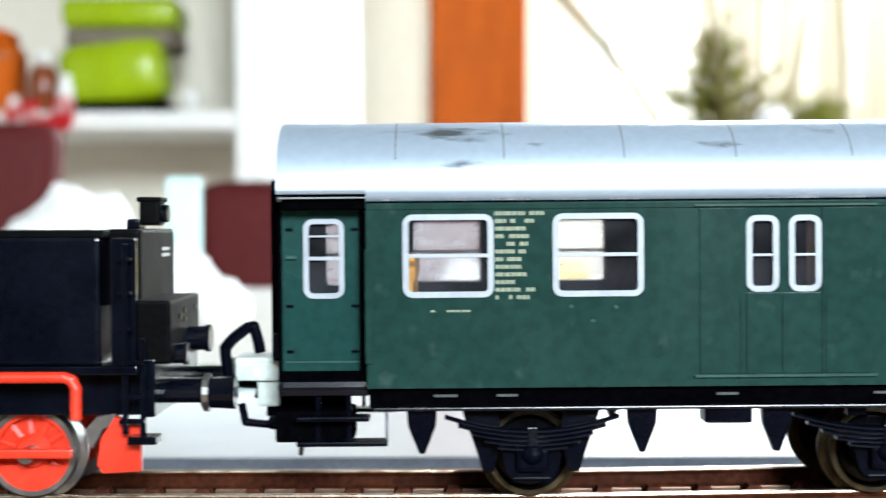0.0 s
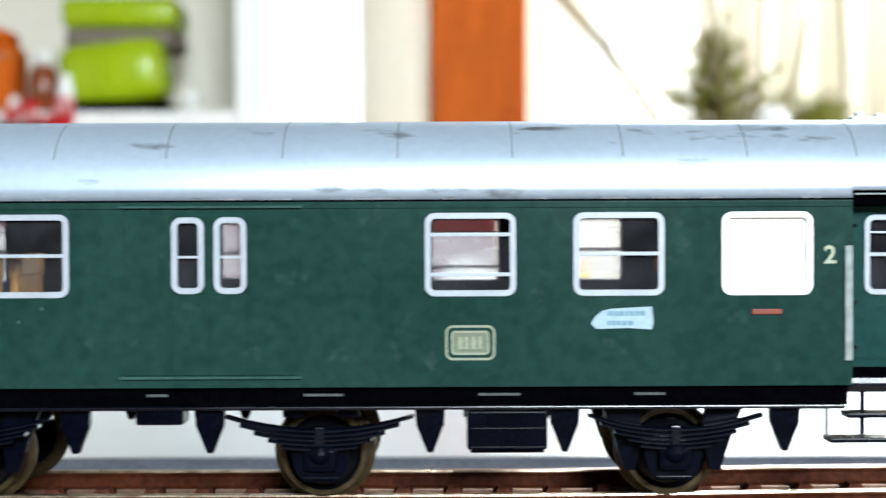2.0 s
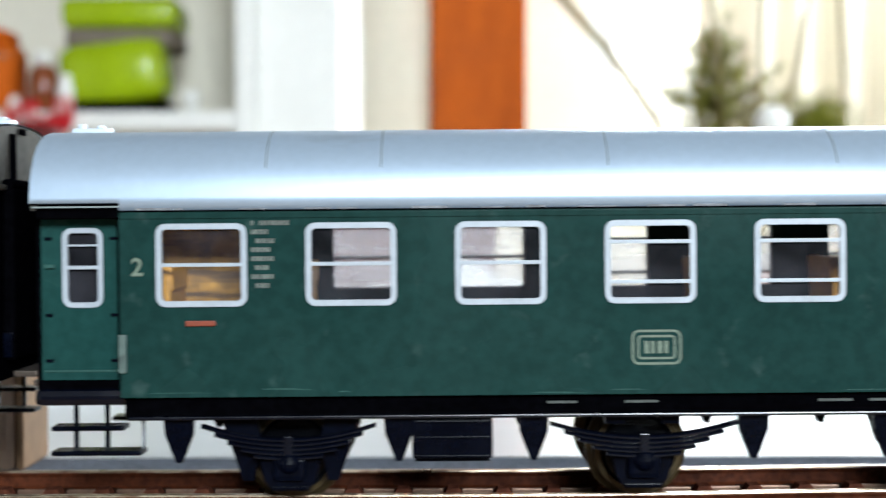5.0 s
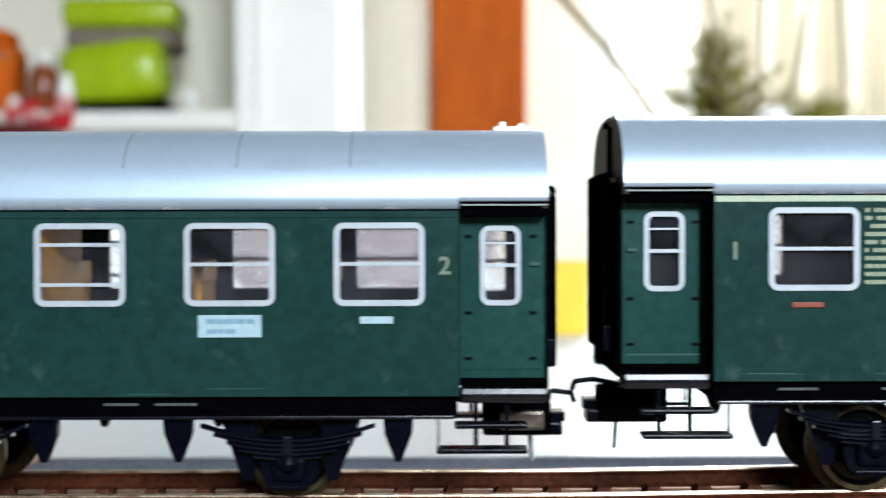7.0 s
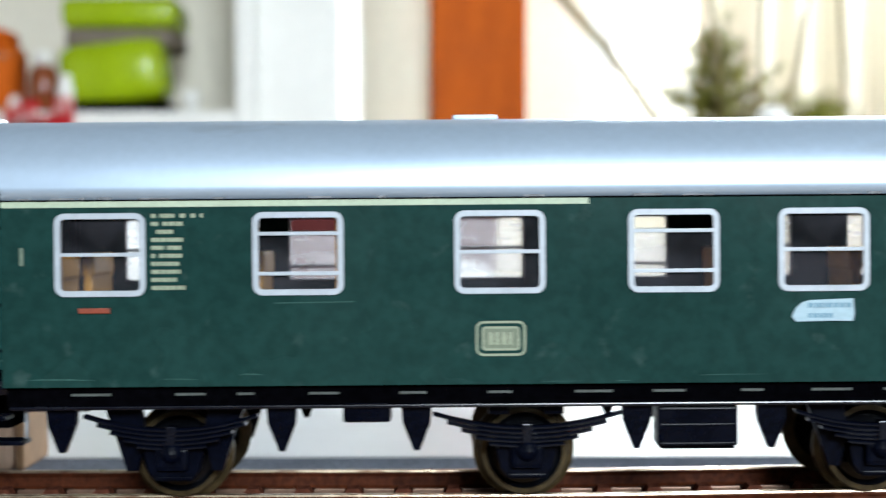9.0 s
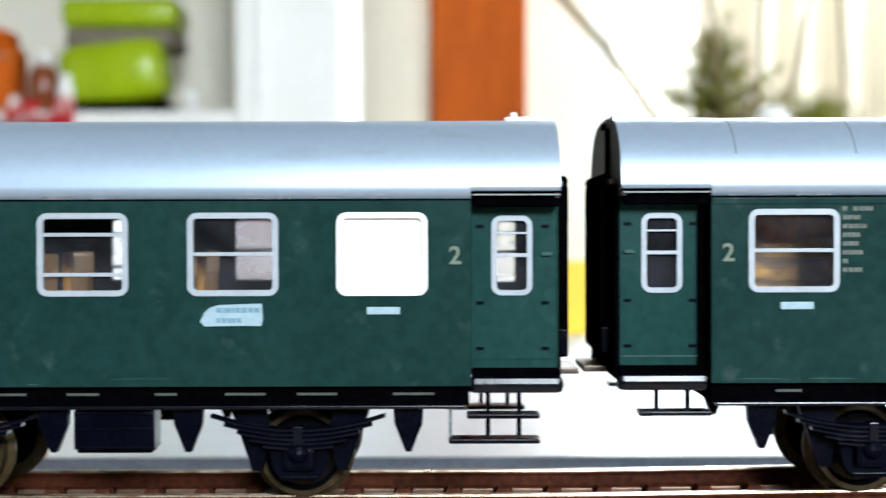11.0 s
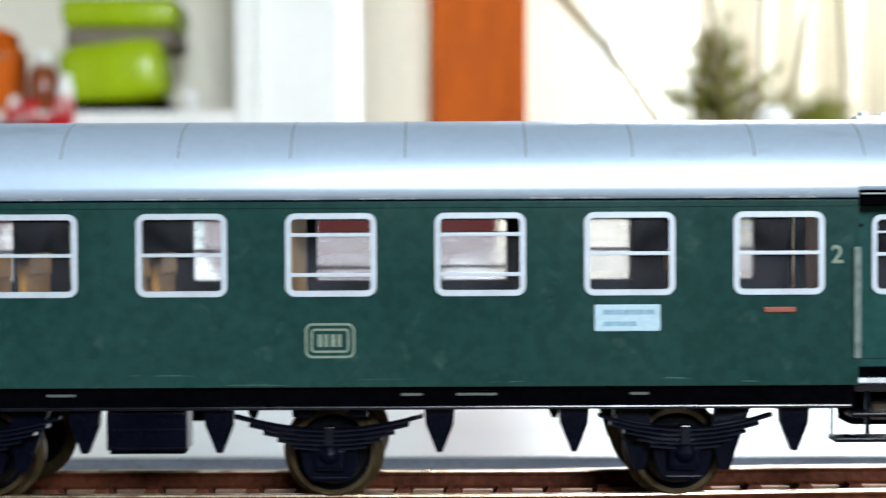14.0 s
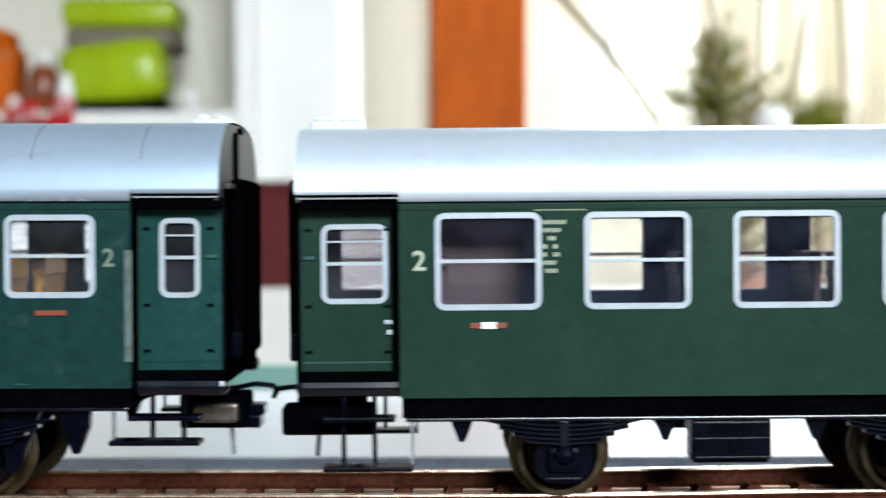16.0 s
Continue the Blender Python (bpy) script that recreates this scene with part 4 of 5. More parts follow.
        part("end_wall", box(bmesh.new(), (ex - 0.3) * MM, (ex + 0.3) * MM, -12.9 * MM, 12.9 * MM, 14.5 * MM, (eave + 1.5) * MM), BLACK_MATT, c)
        g = part("gangway", box(bmesh.new(), (ex + o * 0.3) * MM, (ex + o * 1.7) * MM, -8.5 * MM, 8.5 * MM, 17.0 * MM, (eave + 1.9) * MM, 0.0004), BLACK_MATT, c, "black folding gangway")
        part("gangway_roller", cyl(bmesh.new(), ((ex + o * 0.9) * MM, -8.6 * MM, (eave + 2.3) * MM), ((ex + o * 0.9) * MM, 8.6 * MM, (eave + 2.3) * MM), 0.00075), BLACK_MATT, g)
        for s in (-1, 1):
            part("gangway_clip", box(bmesh.new(), (ex + o * 0.4) * MM, (ex + o * 1.5) * MM, s * 8.5 * MM, s * 9.0 * MM, 17.4 * MM, 20.5 * MM, 0.0001), BLACK, g)
        for s in (-1, 1):
            y0, y1 = sorted((s * (SIDE - 0.9), s * (SIDE - 0.05)))
            part("drip_edge", box(bmesh.new(), (a + 0.3) * MM, (b - 0.05) * MM, y0 * MM, y1 * MM, (eave + 0.40) * MM, (eave + 0.58) * MM), RAIL_GREY, c, "thin bright drip edge over the entrance")
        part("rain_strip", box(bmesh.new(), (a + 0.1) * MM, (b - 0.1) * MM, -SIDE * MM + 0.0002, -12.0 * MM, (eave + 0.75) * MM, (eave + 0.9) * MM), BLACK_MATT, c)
        # coupling: a hook, or a plain gangway plate
        if hooks[e]:
            cp = part("coupling", box(bmesh.new(), (ex + o * 0.3) * MM, (ex + o * 3.4) * MM, -1.6 * MM, 1.6 * MM, 9.0 * MM, 10.4 * MM, 0.0002), BLACK, c, "black hook coupling")
            part("coupling_head", box(bmesh.new(), (ex - 7.5 * o) * MM, (ex + o * 1.4) * MM, -3.4 * MM, 2.6 * MM, 7.5 * MM, 11.9 * MM, 0.0004), BLACK_MATT, cp)
            part("coupling_cup", box(bmesh.new(), (ex + 1.2 * o) * MM, (ex + o * 3.0) * MM, -2.6 * MM, 2.0 * MM, 7.4 * MM, 9.1 * MM, 0.0003), BLACK, cp)
            part("coupling_hook", tube(bmesh.new(), [((ex + o * x) * MM, (-0.8 + 1.2 * e) * MM, z * MM) for x, z in ((-1.5, 12.2), (2.0, 12.9), (4.4, 12.6), (4.8, 11.4))], 0.00035), BLACK, cp)
            if e:
                part("coupling_weight", box(bmesh.new(), (ex - o * 5.4) * MM, (ex + o * 0.4) * MM, -5.2 * MM, -3.5 * MM, 8.4 * MM, 11.0 * MM, 0.0005), BRASS, cp, "dull brown metal coupling weight")
            part("trip_pin", cyl(bmesh.new(), ((ex - o * 1.2) * MM, 0, 7.7 * MM), ((ex - o * 0.9) * MM, 0, 3.6 * MM), 0.0003, seg=8), SEAM, cp)
        else:
            part("gangway_plate", box(bmesh.new(), (ex + o * 0.3) * MM, (ex + o * 3.4) * MM, -5 * MM, 5 * MM, 14.5 * MM, 15.3 * MM, 0.0002), BRASS, c, "dull brown gangway plate")
    # roof
    r = place("roof", roof_mesh("roof", U0, U1, B0, B1, roof_mat, base=eave, arch=arch), c, label="arched silver-grey roof")
    for s in (-1, 1):
        part("gutter", box(bmesh.new(), (B0 + 0.05) * MM, (B1 - 0.05) * MM, s * (SIDE - 0.2) * MM, s * (SIDE + 0.12) * MM, (eave - 0.16) * MM, (eave + 0.02) * MM), BLACK_MATT, r, "thin dark roof gutter")
    for x in (U0 + 0.35, U1 - 0.35):
        o = -1 if x < 0 else 1
        end = place("roof_end", shared(("rend", eave, arch), lambda: roof_end_mesh(base=eave, arch=arch)), r, (x * MM, 0, 0), "grey-brown roof end with a dark rib")
        a, b = sorted((o * 0.25, o * 0.75))
        part("rib", box(bmesh.new(), a * MM, b * MM, -4.6 * MM, -3.2 * MM, (eave + 2.6) * MM, (eave + 9.0) * MM, 0.0001), BLACK_MATT, end)
        part("lamp_bracket", box(bmesh.new(), a * MM, b * MM, -1.0 * MM, 1.0 * MM, (eave + 9.1) * MM, (eave + 9.9) * MM, 0.0001), BLACK_MATT, end)
        a, b = sorted((o * 0.25, o * 1.15))
        part("ledge", box(bmesh.new(), a * MM, b * MM, -11.5 * MM, 11.5 * MM, (eave + 1.6) * MM, (eave + 2.3) * MM, 0.0002), ROOF_END, end)
    rnd = random.Random(seed)
    if roof_mat != ROOF_CLEAN:
        bm = bmesh.new()
        x = B0 + 2
        while x < B1 - 6:
            w = rnd.uniform(0.8, 4.5)
            box(bm, x * MM, (x + w) * MM, -(SIDE + 0.03) * MM, -(SIDE - 0.6) * MM, (eave + 0.02) * MM, (eave + rnd.uniform(0.12, 0.34)) * MM)
            x += w + rnd.expovariate(0.2)
        part("chipped_eave", bm, SEAM, r, "chipped grey paint along the eaves")
    x = U0 + 14
    while x < U1 - 6:
        if "seams" in extra:
            bm = bmesh.new()
            for (a0, b0), (a1, b1) in zip(ARCH[3:-1], ARCH[4:]):
                y0, y1, z0, z1 = -SIDE + a0, -SIDE + a1, eave + b0 + 0.02, eave + b1 + 0.02
                vs = [bm.verts.new((q * MM, y * MM, z * MM)) for q, y, z in ((-0.07, y0, z0), (0.07, y0, z0), (0.07, y1, z1), (-0.07, y1, z1))]
                lo = [bm.verts.new((v.co.x, v.co.y + 0.0001, v.co.z - 0.0003)) for v in vs]
                for i in range(4):
                    bm.faces.new((vs[i], vs[(i + 1) % 4], lo[(i + 1) % 4], lo[i]))
                bm.faces.new(vs)
            if rnd.random() < 0.8:
                part("roof_seam", bm, SEAM, r, "thin dirty roof seam", at=((x + rnd.uniform(-0.6, 0.6)) * MM, 0, 0))
            else:
                bm.free()
        x += 13.9
    for x in (U0 + 3.4, U1 - 3.4):
        v = part("roof_fitting", box(bmesh.new(), -2.6 * MM, 2.6 * MM, -1.2 * MM, 1.2 * MM, (eave + arch[-1][1] - 0.2) * MM, (eave + arch[-1][1] + 0.65) * MM, 0.0003), ROOF_CLEAN, r, "small pale roof fitting", at=(x * MM, 0, 0))
        part("fitting_lug", box(bmesh.new(), -1.8 * MM, -0.9 * MM, -0.8 * MM, 0.8 * MM, (eave + arch[-1][1] + 0.6) * MM, (eave + arch[-1][1] + 1.25) * MM, 0.0002), ROOF_CLEAN, v)
        part("fitting_lug", box(bmesh.new(), 0.7 * MM, 1.6 * MM, -0.8 * MM, 0.8 * MM, (eave + arch[-1][1] + 0.6) * MM, (eave + arch[-1][1] + 1.05) * MM, 0.0002), ROOF_CLEAN, v)
    if "ventilator" in extra:
        v = part("roof_vent", box(bmesh.new(), -3.6 * MM, 3.6 * MM, -2.4 * MM, 2.4 * MM, (eave + arch[-1][1] - 0.3) * MM, (eave + arch[-1][1] + 1.1) * MM, 0.0006), ROOF_CLEAN, r, "pale domed roof ventilator", at=((U0 + 4.0) * MM, 0, 0))
        for x in (-1.7, 1.7):
            part("vent_cowl", box(bmesh.new(), (x - 1.2) * MM, (x + 1.2) * MM, -1.6 * MM, 1.6 * MM, (eave + arch[-1][1] + 1.05) * MM, (eave + arch[-1][1] + 1.7) * MM, 0.0003), ROOF_CLEAN, v)
    if "vent" in extra:
        part("roof_vent", box(bmesh.new(), 50 * MM, 56 * MM, -2 * MM, 2 * MM, (eave + arch[-1][1] - 0.2) * MM, (eave + arch[-1][1] + 0.7) * MM, 0.0004), ROOF, r, "flat silver roof vent")
    # interior
    part("floor_plate", box(bmesh.new(), (U0 + 0.4) * MM, (U1 - 0.4) * MM, -12 * MM, 12 * MM, 15.2 * MM, 16.0 * MM), FLOOR_IN, c)
    rnd = random.Random(seed + 9)
    seat = shared(("seat", seats.name), lambda: emit("bench_seat", box(box(box(bmesh.new(), -3.6 * MM, 3.6 * MM, -5.6 * MM, 5.6 * MM, 16.1 * MM, 21.0 * MM, 0.0004), -0.6 * MM, 0.6 * MM, -5.6 * MM, 5.6 * MM, 21.0 * MM, 29.6 * MM, 0.0004), -0.9 * MM, 0.9 * MM, -5.4 * MM, 5.4 * MM, 27.0 * MM, 30.2 * MM, 0.0005), seats))
    for u, kind in windows:
        if kind != "slit":
            for s in (-1, 1):
                place("bench_seat", seat, c, (max(u - 2.2, B0 + 5.0) * MM, s * 8.6 * MM, 0), "brown plastic bench seat" if seats == SEATS else "dark brown plastic bench seat")
    for u in (B0 + 0.8, 36 + 18 * (seed % 3), B1 - 0.8):
        part("partition", box(bmesh.new(), (u - 0.3) * MM, (u + 0.3) * MM, -15.5 * MM, 2.0 * MM, 16.1 * MM, (eave - 0.3) * MM), seats, c)
    if "panelled" in extra or "dark_panelled" in extra:
        part("compartment_wall", box(bmesh.new(), -2.0 * MM, 14.5 * MM, -5.0 * MM, -4.4 * MM, 16.1 * MM, (eave - 0.4) * MM), WOOD_IN if "panelled" in extra else SEATS_DARK, c, "brown wood-grained compartment wall" if "panelled" in extra else "dark brown compartment wall")
    # underframe
    y = -SIDE * MM
    part("solebar", box(bmesh.new(), (B0 + 0.2) * MM, (B1 - 0.2) * MM, y + 0.0011, -y - 0.0011, (11.95 - drop) * MM, sill * MM + 0.0004), BLACK_MATT, c, "black underframe")
    for s in (-1, 1):
        part("frame_lip", box(bmesh.new(), (B0 + 0.6) * MM, (B1 - 0.6) * MM, s * 15.3 * MM, s * 16.1 * MM, (11.55 - drop) * MM, (12.0 - drop) * MM, 0.00016), BLACK_GLOSS, c)
    for i, u in enumerate(axles):
        wheel = wheelset_part(c, u)
        wheels.append((wheel, u, 5.5, c))
        for s in (-1, 1):
            turn = None if s < 0 else (0, 0, 180)
            ys = s * 14.6 * MM
            place("leaf_spring", shared(("spring", i == 1, spring), lambda: spring_mesh((11.4 if i == 1 else 10.6) + spring)), c, (u * MM, ys, (8.7 + drop * 0.7) * MM), turn=turn)
            place("axle_box", shared("axlebox", axlebox_mesh), c, (u * MM, s * 13.6 * MM, 6.7 * MM), turn=turn)
            if i != 1 and guards:
                place("axle_guard", shared("guard", guard_mesh), c, (u * MM, s * 13.0 * MM, -5.6 * MM), turn=turn)
            elif i == 1:
                for q in (-3.4, 3.4):
                    part("guide_post", box(bmesh.new(), -1.2 * MM, 1.2 * MM, -0.5 * MM, 0.5 * MM, 10.4 * MM, 12.9 * MM), BLACK, c, at=((u + q) * MM, s * 13.4 * MM, 0))
            for q in (-13.4, 13.4) if guards else (-12.4, 12.4):
                place("spring_bracket", shared("bracket", bracket_mesh), c, ((u + q) * MM, s * 14.8 * MM, (7.7 - drop * 0.3 if guards else 9.2) * MM), turn=turn)
    for s in (-1, 1):
        b = part("battery_box", box(bmesh.new(), -4.9 * MM, 4.9 * MM, -1.6 * MM, 2.5 * MM, 6.5 * MM, 11.4 * MM, 0.0003), BLACK, c, "black ribbed battery box", at=((box_u + 4.9) * MM, s * 13.4 * MM, -drop * MM))
        part("foot_rail", box(bmesh.new(), -4.5 * MM, 4.5 * MM, -1.2 * MM, 2.0 * MM, 6.1 * MM, 6.49 * MM), BLACK_MATT, b)
        for z in (6.8, 9.1, 11.0):
            part("rib", box(bmesh.new(), -4.6 * MM, 4.6 * MM, -0.15 * MM, 0.15 * MM, (z - 0.12) * MM, (z + 0.12) * MM, 0.00008), BLACK, b, at=(0, s * 1.65 * MM if s < 0 else 2.55 * MM, 0))
        if small_box is not None:
            part("brake_cylinder_box", box(bmesh.new(), 0, 5.8 * MM, -1.6 * MM, 2.5 * MM, 9.7 * MM, 12.5 * MM, 0.0004), BLACK, c, at=(small_box * MM, s * 13.9 * MM, 0))
    rnd = random.Random(seed + 3)
    u = B0 + 8
    while u < B1 - 8:
        w = rnd.uniform(2.0, 5.5)
        if "lettered" in extra or rnd.random() < 0.35:
            part("frame_lettering", box(bmesh.new(), u * MM, (u + w) * MM, -0.00003, 0.00003, 13.2 * MM, 13.5 * MM), FRAME_INK, c, "pale unreadable frame lettering", at=(0, y + 0.00108, 0))
        u += w + rnd.uniform(2.0, 9.0)
    return c


def shared_box(w, h, d):
    return box(bmesh.new(), -w / 2 * MM, w / 2 * MM, -d / 2 * MM, d / 2 * MM, -h / 2 * MM, h / 2 * MM)


def numeral(c, ch, u, z=30.0, size=3.0, ink=NUMERAL):
    place("class_number", shared(("num", ch, size, ink.name), lambda: text_mesh("class_number", ch, size * MM, ink)), c, (u * MM, -SIDE * MM - 0.00003, z * MM), "cream class number " + ch)


def plate(c, u, z, w, h, material, label, ink=None, name="sign_plate"):
    if "worn" in label:
        rnd = random.Random(int(u * 7))
        edge = [(-0.5, -0.28), (-0.42, -0.5), (0.1, -0.46), (0.47, -0.5), (0.5, -0.2), (0.48, 0.5), (-0.2, 0.47), (-0.34, 0.36), (-0.44, 0.1)]
        bm = prism(bmesh.new(), [((x + rnd.uniform(-0.015, 0.015)) * w * MM, (z + rnd.uniform(-0.04, 0.04)) * h * MM) for x, z in edge], -0.00025, 0.0)
    else:
        bm = box(bmesh.new(), -w / 2 * MM, w / 2 * MM, -0.00025, 0.0, -h / 2 * MM, h / 2 * MM, 0.0001)
    p = part(name, bm, material, c, label, at=(u * MM, -SIDE * MM - 0.00002, z * MM))
    if ink:
        bm = bmesh.new()
        rnd = random.Random(int(u * 10))
        for k, q in enumerate((0.22, -0.22)):
            x = -w * (0.24 if "worn" in label else 0.36)
            while x < w * (0.36 if k == 0 else 0.1):
                d = rnd.uniform(0.3, 0.8)
                box(bm, x * MM, (x + d * 0.8) * MM, -0.00031, -0.0002, (q * h - 0.28) * MM, (q * h + 0.28) * MM)
                x += d
        part("inscription", bm, ink, p, "unreadable blue-grey writing")


def handrail(c, u, z0, z1, material=SILVER):
    part("corner_rail", box(bmesh.new(), -0.45 * MM, 0.45 * MM, -0.25 * MM, 0.1 * MM, z0 * MM, z1 * MM, 0.0001), material, c, "pale vertical handrail", at=(u * MM, -SIDE * MM - 0.0001, 0))


wheels, coaches = [], []
ADVANCE = ((0.0, 0), (0.5, 246), (1.0, 489), (1.5, 744), (2.0, 1022), (2.5, 1296), (3.0, 1545), (3.5, 1793), (4.0, 2102), (4.2, 2228), (6.3, 3569), (6.5, 3700), (7.0, 4017), (7.5, 4338), (8.0, 4650), (8.5, 4968), (9.0, 5282), (9.2, 5409), (11.3, 6473), (11.5, 6557), (12.0, 6757), (12.5, 6997), (13.0, 7312), (13.5, 7627), (14.0, 7950), (14.5, 8267), (15.0, 8593), (15.5, 8899), (16.0, 9245))


def advance(t):
    """How far the train has run, smoothly between the known times."""
    pts = ADVANCE
    n = len(pts)
    d = [(pts[i + 1][1] - pts[i][1]) / (pts[i + 1][0] - pts[i][0]) for i in range(n - 1)]
    m = [d[0]] + [2 * d[i - 1] * d[i] / (d[i - 1] + d[i]) for i in range(1, n - 1)] + [d[-1]]
    i = min(max(sum(1 for p in pts if p[0] <= t) - 1, 0), n - 2)
    h = pts[i + 1][0] - pts[i][0]
    s = (t - pts[i][0]) / h
    return (pts[i][1] * (1 + 2 * s) * (1 - s) ** 2 + h * m[i] * s * (1 - s) ** 2 + pts[i + 1][1] * s * s * (3 - 2 * s) + h * m[i + 1] * s * s * (s - 1))


def start_x(p):
    return (p - 784) * PX


def train():
    y = -SIDE * MM
    # luggage coach
    c = coach("luggage_coach", "dark green three-axle luggage and passenger coach with worn silver roof", (start_x(715), 0, RAIL),
              [(0, SPLIT), (18, SPLIT), (41.2, "slit"), (46.3, "slit"), (71.6, OPEN_), (89.4, SPLIT), (107.2, WHITE_)], GREEN, ROOF_WORN, ("seams",), 1, box_u=76.6)
    inscription(c, 11.1, 35.6, 6.0, 11.0, 12, CREAM, y, 4)
    inscription(c, 3.3, 23.8, 4.3, 0.5, 1, CREAM, y, 5, "small_lettering", "short line of cream lettering")
    crest(c, 77.0, 19.7, y)
    plate(c, 95.2, 22.6, 7.4, 2.6, SIGN, "worn pale blue destination plate", SIGN_INK)
    plate(c, 112.6, 23.3, 3.6, 0.65, ORANGE_PRINT, "small orange lettering patch", name="print_patch")
    numeral(c, "2", 120.2)
    handrail(c, 122.4, 17.4, 31.2, RAIL_GREY)
    handrail(c, -4.1, 17.4, 31.2, GREEN)
    d = part("sliding_door", box(bmesh.new(), 35.6 * MM, 41.15 * MM, y - 0.00018, y - 0.00001, 15.9 * MM, 35.8 * MM, 0.00008), GREEN, c, "green sliding luggage door")
    part("door_leaf", box(bmesh.new(), 50.25 * MM, 56.2 * MM, y - 0.00018, y - 0.00001, 15.9 * MM, 35.8 * MM, 0.00008), GREEN, d)
    part("door_leaf", box(bmesh.new(), 41.2 * MM, 50.2 * MM, y - 0.00018, y - 0.00001, 15.9 * MM, 25.6 * MM, 0.00008), GREEN, d)
    # runners are painted paler, as if light caught their top faces
    part("door_runner", box(bmesh.new(), 35.0 * MM, 56.8 * MM, y - 0.0005, y - 0.00001, 36.0 * MM, 36.25 * MM), GREEN_PALE, d)
    part("door_runner", box(bmesh.new(), 35.0 * MM, 56.8 * MM, y - 0.0005, y - 0.00001, 15.5 * MM, 15.8 * MM), GREEN_PALE, d)
    for x in (40.6, 45.6, 50.8):
        part("door_batten", box(bmesh.new(), (x - 0.12) * MM, (x + 0.12) * MM, y - 0.00035, y - 0.0001, 16.0 * MM, 25.3 * MM), GREEN, d)
    for x, z in ((22.8, 22.4), (25.6, 24.0), (20.2, 24.1)):
        part("screw_head", cyl(bmesh.new(), (x * MM, y - 0.00012, z * MM), (x * MM, y + 0.0001, z * MM), 0.00022, seg=10), GREEN_PALE, c, "rubbed pale screw head")
    part("coupling_pocket", box(bmesh.new(), -15.9 * MM, -6.3 * MM, -13.8 * MM, -7.0 * MM, 7.5 * MM, 11.4 * MM, 0.0004), BLACK_MATT, c, "black coupling pocket under the entrance")
    coaches.append((c, 715, 0.08))
    # second-class coach
    kinds = [SPLIT, SPLIT, SPLIT, OPEN_, OPEN_, SPLIT, SPLIT]
    c = coach("passenger_coach", "dark green three-axle second-class coach with clean silver roof", (start_x(3013), 0, RAIL),
              [(17.95 * k, q) for k, q in enumerate(kinds)], GREEN_TEAL, ROOF, ("seams", "panelled"), 2, B1=122.7, U1=133.45, door1=127.85, box_u=30.5, small_box=None, hooks=(False, True))
    inscription(c, 11.4, 35.6, 4.6, 8.6, 8, GRIME, y, 14)
    plate(c, 5.3, 23.3, 3.6, 0.65, ORANGE_PRINT, "small orange lettering patch", name="print_patch")
    crest(c, 60.0, 20.0, y, NUMERAL_DIM)
    plate(c, 95.2, 22.9, 7.6, 2.7, SIGN, "pale blue destination plate", SIGN_INK)
    plate(c, 112.8, 23.6, 4.0, 0.9, SIGN, "small pale blue lettering patch", name="print_patch")
    numeral(c, "2", -2.3, ink=NUMERAL_DIM)
    numeral(c, "2", 121.0, ink=NUMERAL_DIM)
    handrail(c, -4.1, 17.4, 22.0, RAIL_DIM)
    coaches.append((c, 3013, -0.95))
    # first- and second-class coach
    c = coach("passenger_coach", "dark green three-axle first-class coach with a pale yellow stripe", (start_x(5348), 0, RAIL),
              [(2.1, SPLIT), (25.85, OPEN_), (50.05, SPLIT), (70.9, OPEN_), (88.9, SPLIT), (106.8, WHITE_)], GREEN_TEAL, ROOF, ("vent", "lettered"), 3, box_u=74.6)
    part("class_stripe", box(bmesh.new(), (-4.3) * MM, 66.2 * MM, y - 0.00006, y - 0.00001, 36.0 * MM, 36.75 * MM), STRIPE, c, "pale yellow first-class stripe")
    inscription(c, 13.7, 35.2, 6.0, 9.6, 10, CREAM, y, 24)
    plate(c, 6.8, 23.6, 3.8, 0.65, ORANGE_PRINT, "small orange lettering patch", name="print_patch")
    crest(c, 55.55, 19.9, y)
    plate(c, 94.2, 23.0, 7.6, 2.8, SIGN, "worn pale blue destination plate", SIGN_INK)
    plate(c, 112.4, 23.5, 4.0, 0.9, SIGN, "small pale blue lettering patch", name="print_patch")
    numeral(c, "1", -1.9, ink=NUMERAL_DIM)
    numeral(c, "2", 121.0, ink=NUMERAL_DIM)
    part("scratch", box(bmesh.new(), 0, 9.6 * MM, -0.00003, 0.00003, 0, 0.12 * MM), GREEN_PALE, c, "long pale scratch", at=(28.4 * MM, y - 0.00001, 24.3 * MM), turn=(0, -0.6, 0))
    coaches.append((c, 5348, 0.28))
    # another second-class coach
    kinds = [SPLIT, SPLIT, SPLIT, OPEN_, OPEN_, SPLIT, SPLIT]
    c = coach("passenger_coach", "dark green three-axle second-class coach with dusty silver roof", (start_x(7660), 0, RAIL),
              [(17.91 * k, q) for k, q in enumerate(kinds)], GREEN_TEAL, ROOF, ("seams", "panelled", "broken_step"), 4, B1=122.5, U1=133.1, door1=127.75, box_u=31.6, small_box=None, hooks=(False, True))
    inscription(c, 11.3, 35.6, 3.6, 8.4, 8, GRIME, y, 34)
    plate(c, 5.8, 23.7, 4.0, 0.9, SIGN, "small pale blue lettering patch", name="print_patch")
    crest(c, 59.0, 20.0, y, NUMERAL_DIM)
    plate(c, 94.7, 22.6, 7.9, 3.2, SIGN, "pale blue destination plate", SIGN_INK)
    plate(c, 113.0, 23.5, 3.8, 0.65, ORANGE_PRINT, "small orange lettering patch", name="print_patch")
    numeral(c, "2", -2.4, ink=NUMERAL_DIM)
